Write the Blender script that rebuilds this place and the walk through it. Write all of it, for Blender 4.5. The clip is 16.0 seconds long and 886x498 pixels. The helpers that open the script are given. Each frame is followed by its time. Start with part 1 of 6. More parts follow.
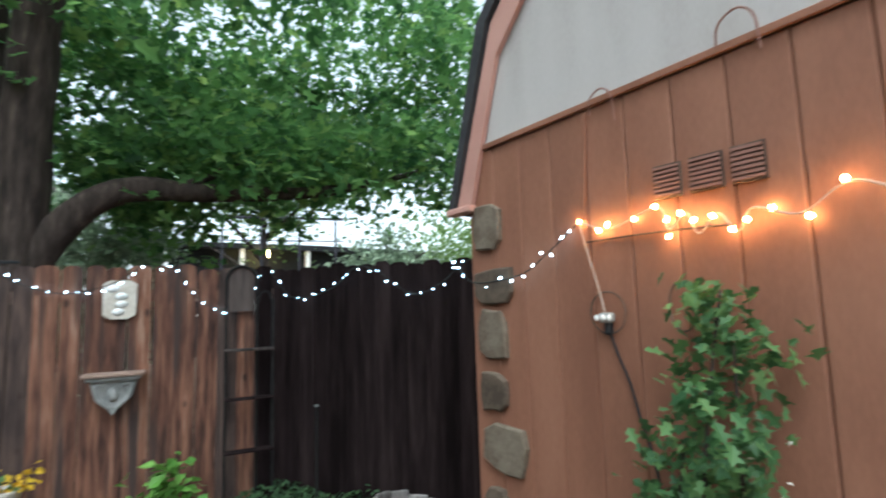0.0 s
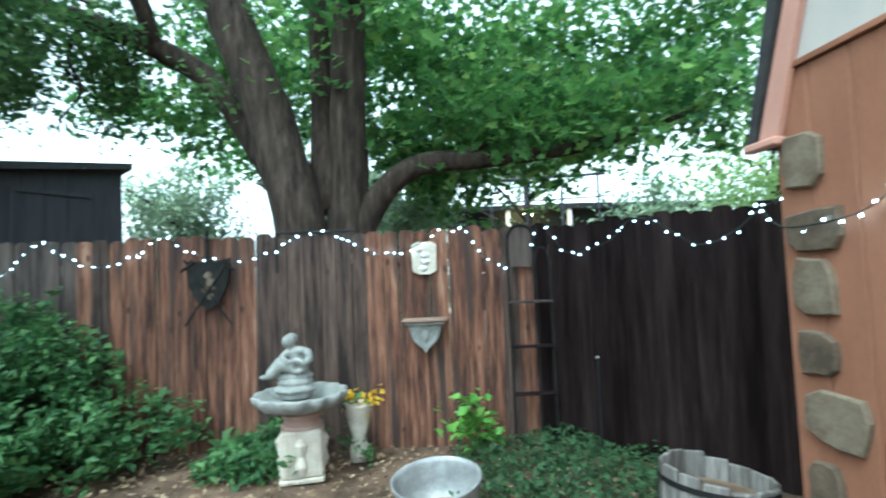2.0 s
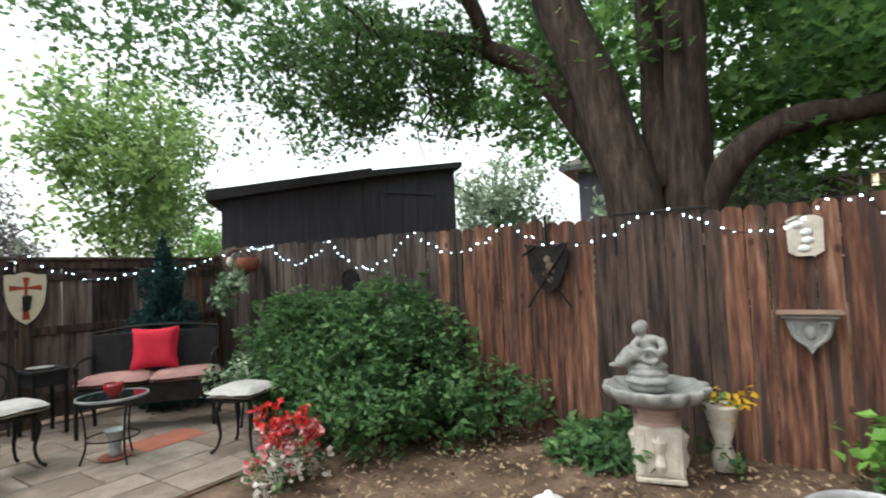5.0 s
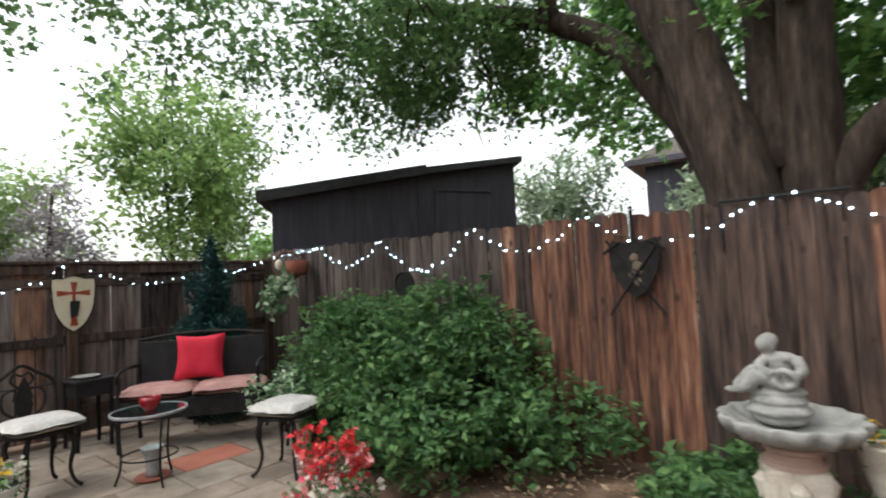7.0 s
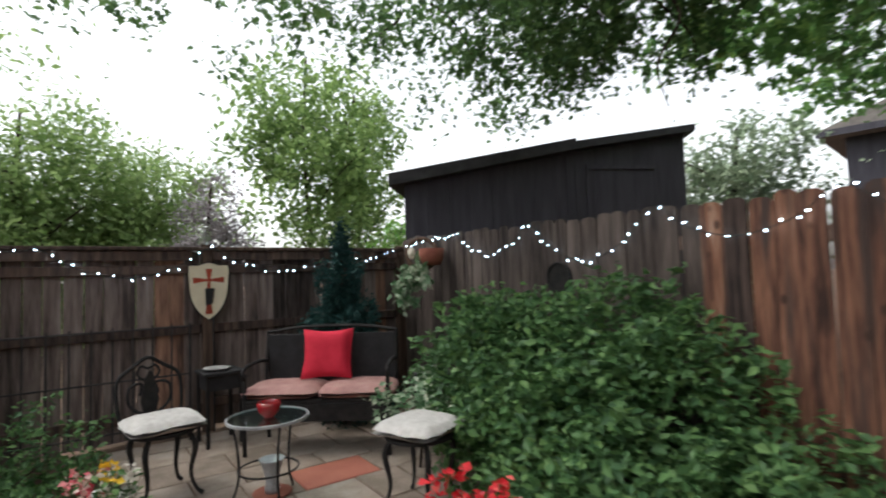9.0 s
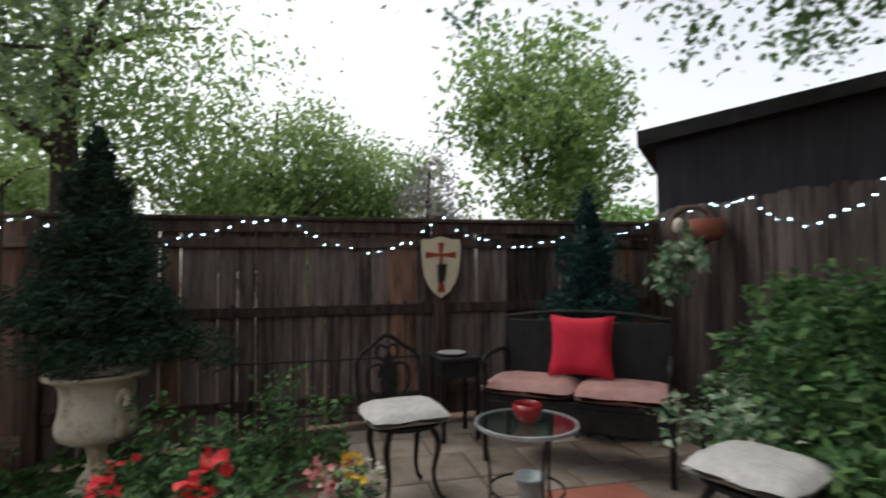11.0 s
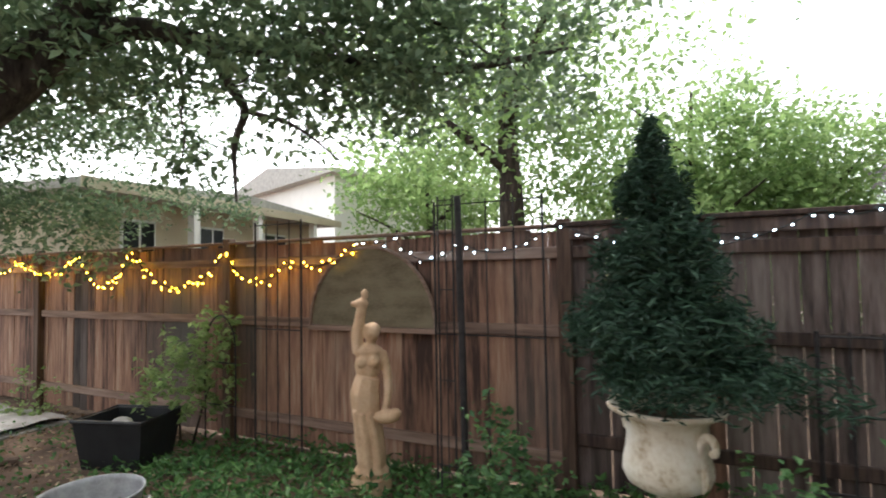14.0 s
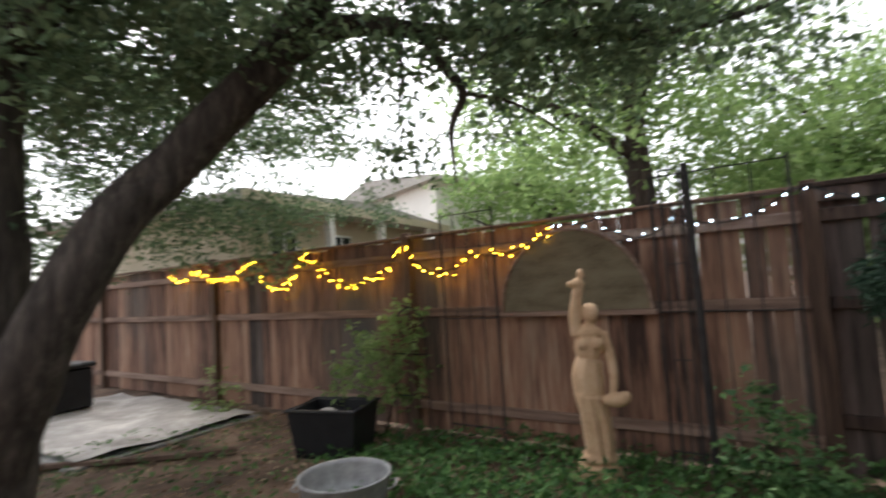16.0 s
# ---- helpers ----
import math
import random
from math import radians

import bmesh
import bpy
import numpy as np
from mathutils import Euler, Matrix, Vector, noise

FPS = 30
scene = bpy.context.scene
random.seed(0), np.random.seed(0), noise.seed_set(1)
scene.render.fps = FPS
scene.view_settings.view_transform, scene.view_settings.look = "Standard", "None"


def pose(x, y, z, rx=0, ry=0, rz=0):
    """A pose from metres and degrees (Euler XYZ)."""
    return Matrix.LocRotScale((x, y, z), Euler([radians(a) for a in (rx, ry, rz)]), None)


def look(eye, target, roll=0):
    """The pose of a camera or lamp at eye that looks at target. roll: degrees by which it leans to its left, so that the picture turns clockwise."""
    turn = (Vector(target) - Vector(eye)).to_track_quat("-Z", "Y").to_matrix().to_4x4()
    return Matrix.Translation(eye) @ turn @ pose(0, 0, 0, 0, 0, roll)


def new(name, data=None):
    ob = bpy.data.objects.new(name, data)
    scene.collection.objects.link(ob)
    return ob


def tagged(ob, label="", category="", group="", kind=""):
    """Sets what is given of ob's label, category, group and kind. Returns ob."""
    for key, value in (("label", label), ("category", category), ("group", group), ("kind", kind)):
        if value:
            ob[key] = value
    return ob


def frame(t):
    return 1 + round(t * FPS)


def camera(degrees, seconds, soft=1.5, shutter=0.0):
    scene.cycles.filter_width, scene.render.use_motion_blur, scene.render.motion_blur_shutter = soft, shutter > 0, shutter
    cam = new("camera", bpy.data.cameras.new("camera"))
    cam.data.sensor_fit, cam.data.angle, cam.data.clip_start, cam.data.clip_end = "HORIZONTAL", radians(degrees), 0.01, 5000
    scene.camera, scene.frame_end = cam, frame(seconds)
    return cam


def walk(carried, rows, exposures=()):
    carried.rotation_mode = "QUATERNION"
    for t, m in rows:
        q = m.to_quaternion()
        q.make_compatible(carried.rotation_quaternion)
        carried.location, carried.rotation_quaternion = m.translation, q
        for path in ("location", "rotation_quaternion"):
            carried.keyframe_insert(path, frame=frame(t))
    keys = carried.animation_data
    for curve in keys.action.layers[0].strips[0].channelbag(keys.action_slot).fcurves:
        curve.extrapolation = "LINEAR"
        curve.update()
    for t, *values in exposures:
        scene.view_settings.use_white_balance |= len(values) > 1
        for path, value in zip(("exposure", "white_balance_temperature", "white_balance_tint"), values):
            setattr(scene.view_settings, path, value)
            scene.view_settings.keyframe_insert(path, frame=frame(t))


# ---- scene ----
cam = camera(81.8, 16.0, 1.9, 0.7)
PATH = [
    (0, (-0.923, -2.759, 1.443), (0.851, -3.654, 1.669), -1.8),
    (0.5, (-0.936, -2.773, 1.441), (0.938, -3.445, 1.632), -2.0),
    (1, (-0.974, -2.784, 1.438), (0.972, -3.222, 1.583), -2.3),
    (1.5, (-0.953, -2.721, 1.419), (1.037, -2.886, 1.535), -2.6),
    (2, (-0.935, -2.646, 1.418), (1.062, -2.58, 1.519), -2.5),
    (2.5, (-0.927, -2.591, 1.422), (1.056, -2.342, 1.503), -2.1),
    (3, (-0.912, -2.528, 1.419), (1.045, -2.122, 1.477), -1.9),
    (3.5, (-0.895, -2.438, 1.42), (1.022, -1.868, 1.459), -2.2),
    (4, (-0.907, -2.323, 1.436), (0.933, -1.541, 1.484), -2.6),
    (4.5, (-0.918, -2.235, 1.434), (0.83, -1.265, 1.498), -2.4),
    (4.7, (-0.904, -2.232, 1.43), (0.804, -1.194, 1.507), -2.5),
    (6.8, (-0.486, -1.891, 1.416), (1.074, -0.644, 1.531), -2.4),
    (7, (-0.42, -1.827, 1.415), (1.112, -0.546, 1.53), -2.8),
    (7.5, (-0.215, -1.66, 1.416), (1.199, -0.25, 1.532), -2.8),
    (8, (-0.064, -1.485, 1.435), (1.242, 0.025, 1.551), -1.6),
    (8.5, (0.01, -1.258, 1.41), (1.263, 0.297, 1.519), -1.5),
    (8.7, (0.068, -1.171, 1.435), (1.294, 0.406, 1.539), -1.6),
    (10.8, (0.176, -0.11, 1.292), (0.694, 1.819, 1.4), -0.9),
    (11, (0.106, -0.038, 1.314), (0.573, 1.905, 1.397), -0.5),
    (11.5, (0.018, 0.178, 1.321), (0.239, 2.165, 1.36), 0.2),
    (12, (-0.132, 0.359, 1.3), (-0.199, 2.358, 1.334), 0.3),
    (12.5, (-0.41, 0.464, 1.362), (-0.717, 2.44, 1.411), -0.3),
    (13, (-0.68, 0.527, 1.42), (-1.26, 2.44, 1.472), -0.9),
    (13.5, (-0.933, 0.633, 1.453), (-1.75, 2.458, 1.509), -1.1),
    (14, (-1.18, 0.686, 1.429), (-2.045, 2.487, 1.518), -1.0),
    (14.5, (-1.443, 0.615, 1.433), (-2.298, 2.421, 1.507), -1.9),
    (15, (-1.678, 0.521, 1.386), (-2.537, 2.325, 1.479), -1.8),
    (15.5, (-2.101, 0.369, 1.323), (-2.998, 2.152, 1.452), -2.4),
    (16, (-2.167, 0.246, 1.253), (-3.272, 1.907, 1.39), -3.5),
]
EXPOSURES = ((0.0, 1.15, 5600, 0), (1.0, 1.42, 5200, -11), (2.0, 1.75, 5200, -13), (3.5, 1.85, 6000, -1), (4.5, 1.34, 6300, 4), (7.0, 1.17, 6500, 9), (8.5, 1.05, 6500, 9), (11.0, 0.45, 6500, 10), (12.0, 1.05, 6500, 10), (13.5, 1.75, 6400, 9), (14.5, 1.7, 6400, 9), (15.5, 1.6, 6400, 9), (16.0, 1.25, 6500, 11))
SKY, SUN = 0.2, 0.35
BULB_WHITE, BULB_YELLOW, BULB_ORANGE = 19.0, 36.0, 60.0
walk(cam, [(t, look(eye, target, roll)) for t, eye, target, roll in PATH], EXPOSURES)


# ---------------- world, sun, exposure ----------------
world = bpy.data.worlds.new("sky")
scene.world = world
world.use_nodes = True
wn, wl = world.node_tree.nodes, world.node_tree.links
sky = wn.new("ShaderNodeTexSky")
sky.sky_type, sky.sun_disc, sky.sun_elevation, sky.sun_rotation = "NISHITA", False, radians(60), radians(304)
sky.air_density, sky.dust_density = 1.0, 3.0
pale = wn.new("ShaderNodeHueSaturation")
pale.inputs["Saturation"].default_value = 0.22
wl.new(sky.outputs[0], pale.inputs["Color"])
wl.new(pale.outputs[0], wn["Background"].inputs[0])
wn["Background"].inputs[1].default_value = SKY
sun = new("sun", bpy.data.lights.new("sun", "SUN"))
sun.data.energy, sun.data.angle, sun.data.color = SUN, radians(14), (1.0, 0.95, 0.88)
sun.matrix_world = look((-9, 6, 20), (0, 0, 0))


# ---------------- materials ----------------
def material(name, colours, scale=6.0, rough=0.8, bump=0.25, stretch=(1, 1, 1), metal=0.0, fine=60.0, vary=0.0, island=False,
             emit=0.0, through_light=0.0, spec=0.3, world_space=False, bump_scale=None, stain=None, knots=None):
    """A surface with a broad and a fine noise through a colour ramp, a bump, and a shift of its own for each object."""
    m = bpy.data.materials.new(name)
    m.use_nodes = True
    n, l = m.node_tree.nodes, m.node_tree.links
    b = n["Principled BSDF"]
    co = n.new("ShaderNodeTexCoord")
    mp = n.new("ShaderNodeMapping")
    mp.inputs["Scale"].default_value = stretch
    src = co.outputs["Object"]
    if world_space:
        src = n.new("ShaderNodeNewGeometry").outputs["Position"]
    if vary or island:
        if island:
            rnd = n.new("ShaderNodeNewGeometry").outputs["Random Per Island"]
        else:
            rnd = n.new("ShaderNodeObjectInfo").outputs["Random"]
        add = n.new("ShaderNodeVectorMath")
        mul = n.new("ShaderNodeMath")
        mul.operation = "MULTIPLY"
        mul.inputs[1].default_value = 37.0
        l.new(rnd, mul.inputs[0])
        l.new(src, add.inputs[0])
        l.new(mul.outputs[0], add.inputs[1])
        src = add.outputs[0]
    l.new(src, mp.inputs[0])
    big = n.new("ShaderNodeTexNoise")
    big.inputs["Scale"].default_value, big.inputs["Detail"].default_value = scale, 6
    small = n.new("ShaderNodeTexNoise")
    small.inputs["Scale"].default_value, small.inputs["Detail"].default_value = fine, 4
    l.new(mp.outputs[0], big.inputs[0])
    l.new(mp.outputs[0], small.inputs[0])
    mix = n.new("ShaderNodeMath")
    mix.operation = "MULTIPLY_ADD"
    mix.inputs[1].default_value = 0.35
    l.new(small.outputs[0], mix.inputs[0])
    sc = n.new("ShaderNodeMath")
    sc.operation = "MULTIPLY_ADD"
    sc.inputs[1].default_value, sc.inputs[2].default_value = 0.9, -0.13
    l.new(big.outputs[0], sc.inputs[0])
    l.new(sc.outputs[0], mix.inputs[2])
    last = mix.outputs[0]
    if vary or island:
        off = n.new("ShaderNodeMath")
        off.operation = "MULTIPLY_ADD"
        off.inputs[1].default_value = vary or 0.3
        l.new(rnd, off.inputs[0])
        l.new(last, off.inputs[2])
        sub = n.new("ShaderNodeMath")
        sub.operation = "SUBTRACT"
        sub.inputs[1].default_value = (vary or 0.3) * 0.5
        l.new(off.outputs[0], sub.inputs[0])
        last = sub.outputs[0]
    ramp = n.new("ShaderNodeValToRGB")
    while len(ramp.color_ramp.elements) < len(colours):
        ramp.color_ramp.elements.new(0.5)
    for k, c in enumerate(colours):
        e = ramp.color_ramp.elements[k]
        e.position = 0.28 + 0.48 * k / max(1, len(colours) - 1)
        e.color = (*c, 1)
    l.new(last, ramp.inputs[0])
    colour = ramp.outputs[0]
    if stain:
        (sc_, lo, hi, sc_col, st) = stain
        sn = n.new("ShaderNodeTexNoise")
        sn.inputs["Scale"].default_value, sn.inputs["Detail"].default_value = sc_, 5
        pos = n.new("ShaderNodeNewGeometry")
        smp = n.new("ShaderNodeMapping")
        smp.inputs["Scale"].default_value = st
        l.new(pos.outputs["Position"], smp.inputs[0])
        l.new(smp.outputs[0], sn.inputs[0])
        rm = n.new("ShaderNodeMapRange")
        rm.inputs["From Min"].default_value, rm.inputs["From Max"].default_value = lo, hi
        l.new(sn.outputs[0], rm.inputs[0])
        mc = n.new("ShaderNodeMix")
        mc.data_type = "RGBA"
        l.new(rm.outputs[0], mc.inputs[0])
        l.new(colour, mc.inputs[6])
        mc.inputs[7].default_value = (*sc_col, 1)
        colour = mc.outputs[2]
    if knots:
        vo = n.new("ShaderNodeTexVoronoi")
        vo.inputs["Scale"].default_value = knots[0]
        kp = n.new("ShaderNodeNewGeometry")
        km = n.new("ShaderNodeMapping")
        km.inputs["Scale"].default_value = (1, 1, 0.62)
        l.new(kp.outputs["Position"], km.inputs[0])
        l.new(km.outputs[0], vo.inputs[0])
        kr = n.new("ShaderNodeMapRange")
        kr.inputs["From Min"].default_value, kr.inputs["From Max"].default_value = knots[1], knots[1] * 2.1
        kr.inputs["To Min"].default_value, kr.inputs["To Max"].default_value = 0.8, 0.0
        l.new(vo.outputs["Distance"], kr.inputs[0])
        kc = n.new("ShaderNodeMix")
        kc.data_type = "RGBA"
        l.new(kr.outputs[0], kc.inputs[0])
        l.new(colour, kc.inputs[6])
        kc.inputs[7].default_value = (0.03, 0.016, 0.012, 1)
        colour = kc.outputs[2]
    l.new(colour, b.inputs["Base Color"])
    b.inputs["Roughness"].default_value, b.inputs["Metallic"].default_value = rough, metal
    b.inputs["Specular IOR Level"].default_value = spec
    if bump:
        bp = n.new("ShaderNodeBump")
        bp.inputs["Strength"].default_value, bp.inputs["Distance"].default_value = bump, 0.01
        l.new(mix.outputs[0], bp.inputs["Height"])
        l.new(bp.outputs[0], b.inputs["Normal"])
    if emit:
        b.inputs["Emission Color"].default_value = (*colours[0], 1)
        b.inputs["Emission Strength"].default_value = emit
    if through_light:
        tr = n.new("ShaderNodeBsdfTranslucent")
        ms = n.new("ShaderNodeMixShader")
        ms.inputs[0].default_value = through_light
        l.new(colour, tr.inputs[0])
        l.new(b.outputs[0], ms.inputs[1])
        l.new(tr.outputs[0], ms.inputs[2])
        l.new(ms.outputs[0], n["Material Output"].inputs[0])
    return m


def glow(name, colour, strength):
    m = bpy.data.materials.new(name)
    m.use_nodes = True
    b = m.node_tree.nodes["Principled BSDF"]
    b.inputs["Base Color"].default_value = (*colour, 1)
    b.inputs["Emission Color"].default_value = (*colour, 1)
    b.inputs["Emission Strength"].default_value = strength
    return m


GRAIN = (9, 9, 0.7)
M = {
    "cedar": material("cedar_boards", [(0.026, 0.013, 0.010), (0.108, 0.048, 0.031), (0.21, 0.1, 0.061), (0.33, 0.205, 0.145)], 2.6, 0.85, 0.6, GRAIN, vary=0.17, fine=9, knots=(6.5, 0.075),
                      stain=(2.0, 0.51, 0.66, (0.05, 0.033, 0.028), (1, 6.0, 0.4))),
    "gatewood": material("brown_weathered_gate_boards", [(0.018, 0.012, 0.011), (0.055, 0.037, 0.031), (0.095, 0.062, 0.049), (0.15, 0.105, 0.084)], 2.6, 0.88, 0.6, GRAIN, vary=0.16, fine=9, knots=(6.5, 0.07)),
    "redwood": material("red_brown_boards", [(0.055, 0.032, 0.025), (0.195, 0.107, 0.074), (0.31, 0.172, 0.114), (0.4, 0.27, 0.19)], 2.2, 0.82, 0.45, GRAIN, vary=0.28, fine=9,
                        stain=(0.7, 0.52, 0.7, (0.10, 0.088, 0.076), (1, 1, 0.4))),
    "fencegrey": material("greyed_fence_boards", [(0.045, 0.034, 0.031), (0.118, 0.088, 0.078), (0.185, 0.145, 0.13), (0.26, 0.213, 0.192)], 2.2, 0.86, 0.5, GRAIN, vary=0.26, fine=9,
                          stain=(0.9, 0.52, 0.68, (0.06, 0.042, 0.036), (1.5, 1, 0.4))),
    "greywood": material("grey_weathered_boards", [(0.018, 0.013, 0.012), (0.052, 0.04, 0.035), (0.085, 0.066, 0.058), (0.125, 0.1, 0.087)], 2.2, 0.9, 0.6, GRAIN, vary=0.28, fine=9),
    # near-black wood: the shade of the garden corner is put into its colour
    "shadewood": material("shade_dark_boards", [(0.005, 0.003, 0.003), (0.014, 0.009, 0.009), (0.027, 0.018, 0.017)], 2.2, 0.9, 0.5, GRAIN, vary=0.25, fine=9, spec=0.06),
    "rail": material("rail_wood", [(0.11, 0.072, 0.056), (0.235, 0.155, 0.118), (0.33, 0.235, 0.185)], 2.2, 0.85, 0.4, (0.7, 9, 9), vary=0.2, fine=9),
    "post": material("post_wood", [(0.05, 0.03, 0.022), (0.11, 0.07, 0.05), (0.17, 0.12, 0.09)], 2.2, 0.85, 0.4, GRAIN, vary=0.2, fine=9),
    "siding": material("terracotta_siding_paint", [(0.185, 0.079, 0.047), (0.235, 0.104, 0.062), (0.275, 0.127, 0.078)], 1.6, 0.75, 0.12, (3, 3, 0.8), vary=0.08, fine=40),
    "gable": material("beige_gable_paint", [(0.36, 0.32, 0.29), (0.42, 0.38, 0.35), (0.46, 0.42, 0.39)], 1.4, 0.75, 0.1, (3, 3, 0.8), fine=40),
    "pink": material("salmon_trim_paint", [(0.42, 0.22, 0.175), (0.5, 0.28, 0.225)], 3, 0.7, 0.1),
    "vent": material("faded_vent_paint", [(0.2, 0.1, 0.075), (0.26, 0.13, 0.1)], 6, 0.8, 0.1),
    "roof": material("black_roof_edge", [(0.02, 0.02, 0.022), (0.05, 0.048, 0.05)], 8, 0.85, 0.4),
    "flag": material("flagstone", [(0.06, 0.043, 0.03), (0.115, 0.085, 0.06), (0.18, 0.145, 0.105)], 7, 0.85, 0.8, vary=0.4, fine=45),
    "bark": material("furrowed_bark", [(0.014, 0.010, 0.008), (0.05, 0.036, 0.029), (0.105, 0.078, 0.062)], 5, 0.95, 1.0, (3.5, 3.5, 0.6), fine=18),
    "bark_grey": material("grey_furrowed_bark", [(0.02, 0.017, 0.015), (0.06, 0.051, 0.044), (0.14, 0.12, 0.102)], 5, 0.95, 1.0, (3.5, 3.5, 0.6), fine=18),
    "leaf": material("maple_leaves", [(0.045, 0.11, 0.042), (0.105, 0.22, 0.07), (0.185, 0.335, 0.1), (0.33, 0.47, 0.13)], 0.7, 0.5, 0, fine=3, island=True, vary=0.3, through_light=0.65, world_space=True),
    "leaf_mid": material("overhead_maple_leaves", [(0.065, 0.13, 0.055), (0.12, 0.22, 0.08), (0.2, 0.33, 0.115)], 0.7, 0.55, 0, fine=3, island=True, vary=0.4, through_light=0.45, world_space=True),
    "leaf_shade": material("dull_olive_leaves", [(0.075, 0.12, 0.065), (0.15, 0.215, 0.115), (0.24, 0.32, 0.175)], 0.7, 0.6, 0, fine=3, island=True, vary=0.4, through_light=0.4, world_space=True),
    "leaf_fresh": material("fresh_yellow_green_leaves", [(0.13, 0.215, 0.07), (0.22, 0.34, 0.11), (0.34, 0.47, 0.18)], 0.6, 0.6, 0, fine=3, island=True, vary=0.5, through_light=0.55, world_space=True),
    "leaf_pale": material("light_green_leaves", [(0.15, 0.24, 0.085), (0.25, 0.36, 0.13), (0.36, 0.47, 0.2)], 0.5, 0.6, 0, fine=3, island=True, vary=0.35, through_light=0.6, world_space=True),
    "leaf_dark": material("shrub_leaves", [(0.045, 0.11, 0.042), (0.088, 0.185, 0.066), (0.165, 0.29, 0.1)], 1.2, 0.5, 0, fine=4, island=True, vary=0.45, through_light=0.35, world_space=True),
    "leaf_lime": material("lime_leaves", [(0.1, 0.24, 0.045), (0.16, 0.34, 0.06), (0.24, 0.42, 0.1)], 3, 0.5, 0, fine=6, island=True, vary=0.3, through_light=0.3),
    "leaf_mauve": material("mauve_leaves", [(0.19, 0.17, 0.175), (0.3, 0.27, 0.28), (0.4, 0.37, 0.38)], 1, 0.7, 0, fine=4, island=True, vary=0.3, through_light=0.25, world_space=True),
    "leaf_grey": material("grey_green_leaves", [(0.2, 0.27, 0.18), (0.31, 0.39, 0.26), (0.42, 0.5, 0.34)], 1, 0.7, 0, fine=4, island=True, vary=0.3, through_light=0.25, world_space=True),
    "needle": material("dark_conifer_needles", [(0.014, 0.034, 0.021), (0.026, 0.06, 0.036), (0.05, 0.1, 0.058)], 2, 0.6, 0, fine=8, island=True, vary=0.4, through_light=0.1, world_space=True),
    "needle_blue": material("blue_green_needles", [(0.008, 0.036, 0.034), (0.015, 0.06, 0.055), (0.026, 0.09, 0.08)], 2, 0.6, 0, fine=8, island=True, vary=0.4, through_light=0.1, world_space=True),
    "ivy": material("variegated_leaves", [(0.07, 0.16, 0.07), (0.2, 0.3, 0.18), (0.5, 0.55, 0.42)], 9, 0.5, 0, fine=20, island=True, vary=0.5, through_light=0.2),
    "earth": material("mulch_and_earth", [(0.035, 0.023, 0.016), (0.09, 0.058, 0.039), (0.16, 0.105, 0.072), (0.24, 0.172, 0.122)], 3.0, 0.95, 1.0, fine=30, world_space=True),
    "litter": material("fallen_leaf_litter", [(0.13, 0.085, 0.05), (0.24, 0.165, 0.10), (0.36, 0.27, 0.18)], 3, 0.9, 0, fine=8, island=True, vary=0.6),
    "grass": material("groundcover_leaves", [(0.03, 0.085, 0.025), (0.06, 0.145, 0.038), (0.11, 0.22, 0.06)], 1.5, 0.6, 0, fine=5, island=True, vary=0.4, through_light=0.25, world_space=True),
    "weeds": material("dark_green_weeds", [(0.02, 0.05, 0.02), (0.04, 0.085, 0.033), (0.075, 0.135, 0.05)], 1.5, 0.65, 0, fine=5, island=True, vary=0.4, through_light=0.2, world_space=True),
    "paver": material("sandstone_paver", [(0.17, 0.135, 0.105), (0.26, 0.21, 0.17), (0.34, 0.29, 0.245)], 5, 0.85, 0.45, fine=50, vary=0.35),
    "paver_red": material("red_paver", [(0.3, 0.1, 0.07), (0.4, 0.15, 0.105)], 5, 0.85, 0.35, fine=50),
    "concrete": material("pale_cast_stone", [(0.17, 0.175, 0.17), (0.28, 0.28, 0.265), (0.38, 0.37, 0.35)], 9, 0.85, 0.5, fine=60),
    "limestone": material("cream_stone", [(0.42, 0.37, 0.3), (0.58, 0.53, 0.45), (0.68, 0.64, 0.56)], 8, 0.85, 0.5, fine=50),
    "clay": material("tan_clay_statue", [(0.42, 0.27, 0.16), (0.55, 0.37, 0.23), (0.62, 0.44, 0.3)], 7, 0.8, 0.3, fine=50),
    "pinkstone": material("pink_cast_stone", [(0.36, 0.24, 0.2), (0.46, 0.33, 0.28)], 9, 0.85, 0.4),
    "urn": material("cream_urn_paint", [(0.34, 0.24, 0.14), (0.62, 0.55, 0.43), (0.72, 0.67, 0.57), (0.78, 0.74, 0.66)], 6, 0.65, 0.3, fine=35),
    "iron": material("black_cast_iron", [(0.008, 0.008, 0.009), (0.03, 0.027, 0.025)], 14, 0.68, 0.3, metal=0.4),
    "iron_worn": material("weathered_dark_iron", [(0.022, 0.02, 0.021), (0.06, 0.054, 0.053)], 14, 0.75, 0.3, metal=0.3),
    "zinc": material("galvanised_zinc", [(0.22, 0.225, 0.23), (0.33, 0.335, 0.34), (0.44, 0.445, 0.45)], 12, 0.55, 0.1, metal=0.4),
    "white_fur": material("white_plush_cushion", [(0.4, 0.385, 0.36), (0.56, 0.545, 0.52)], 25, 0.95, 1.0, fine=160),
    "blush": material("faded_pink_cushion", [(0.25, 0.13, 0.12), (0.34, 0.19, 0.17), (0.4, 0.25, 0.22)], 9, 0.9, 0.4, fine=120),
    "red_cloth": material("red_pillow_cloth", [(0.42, 0.012, 0.03), (0.55, 0.022, 0.05)], 8, 0.85, 0.3, fine=150),
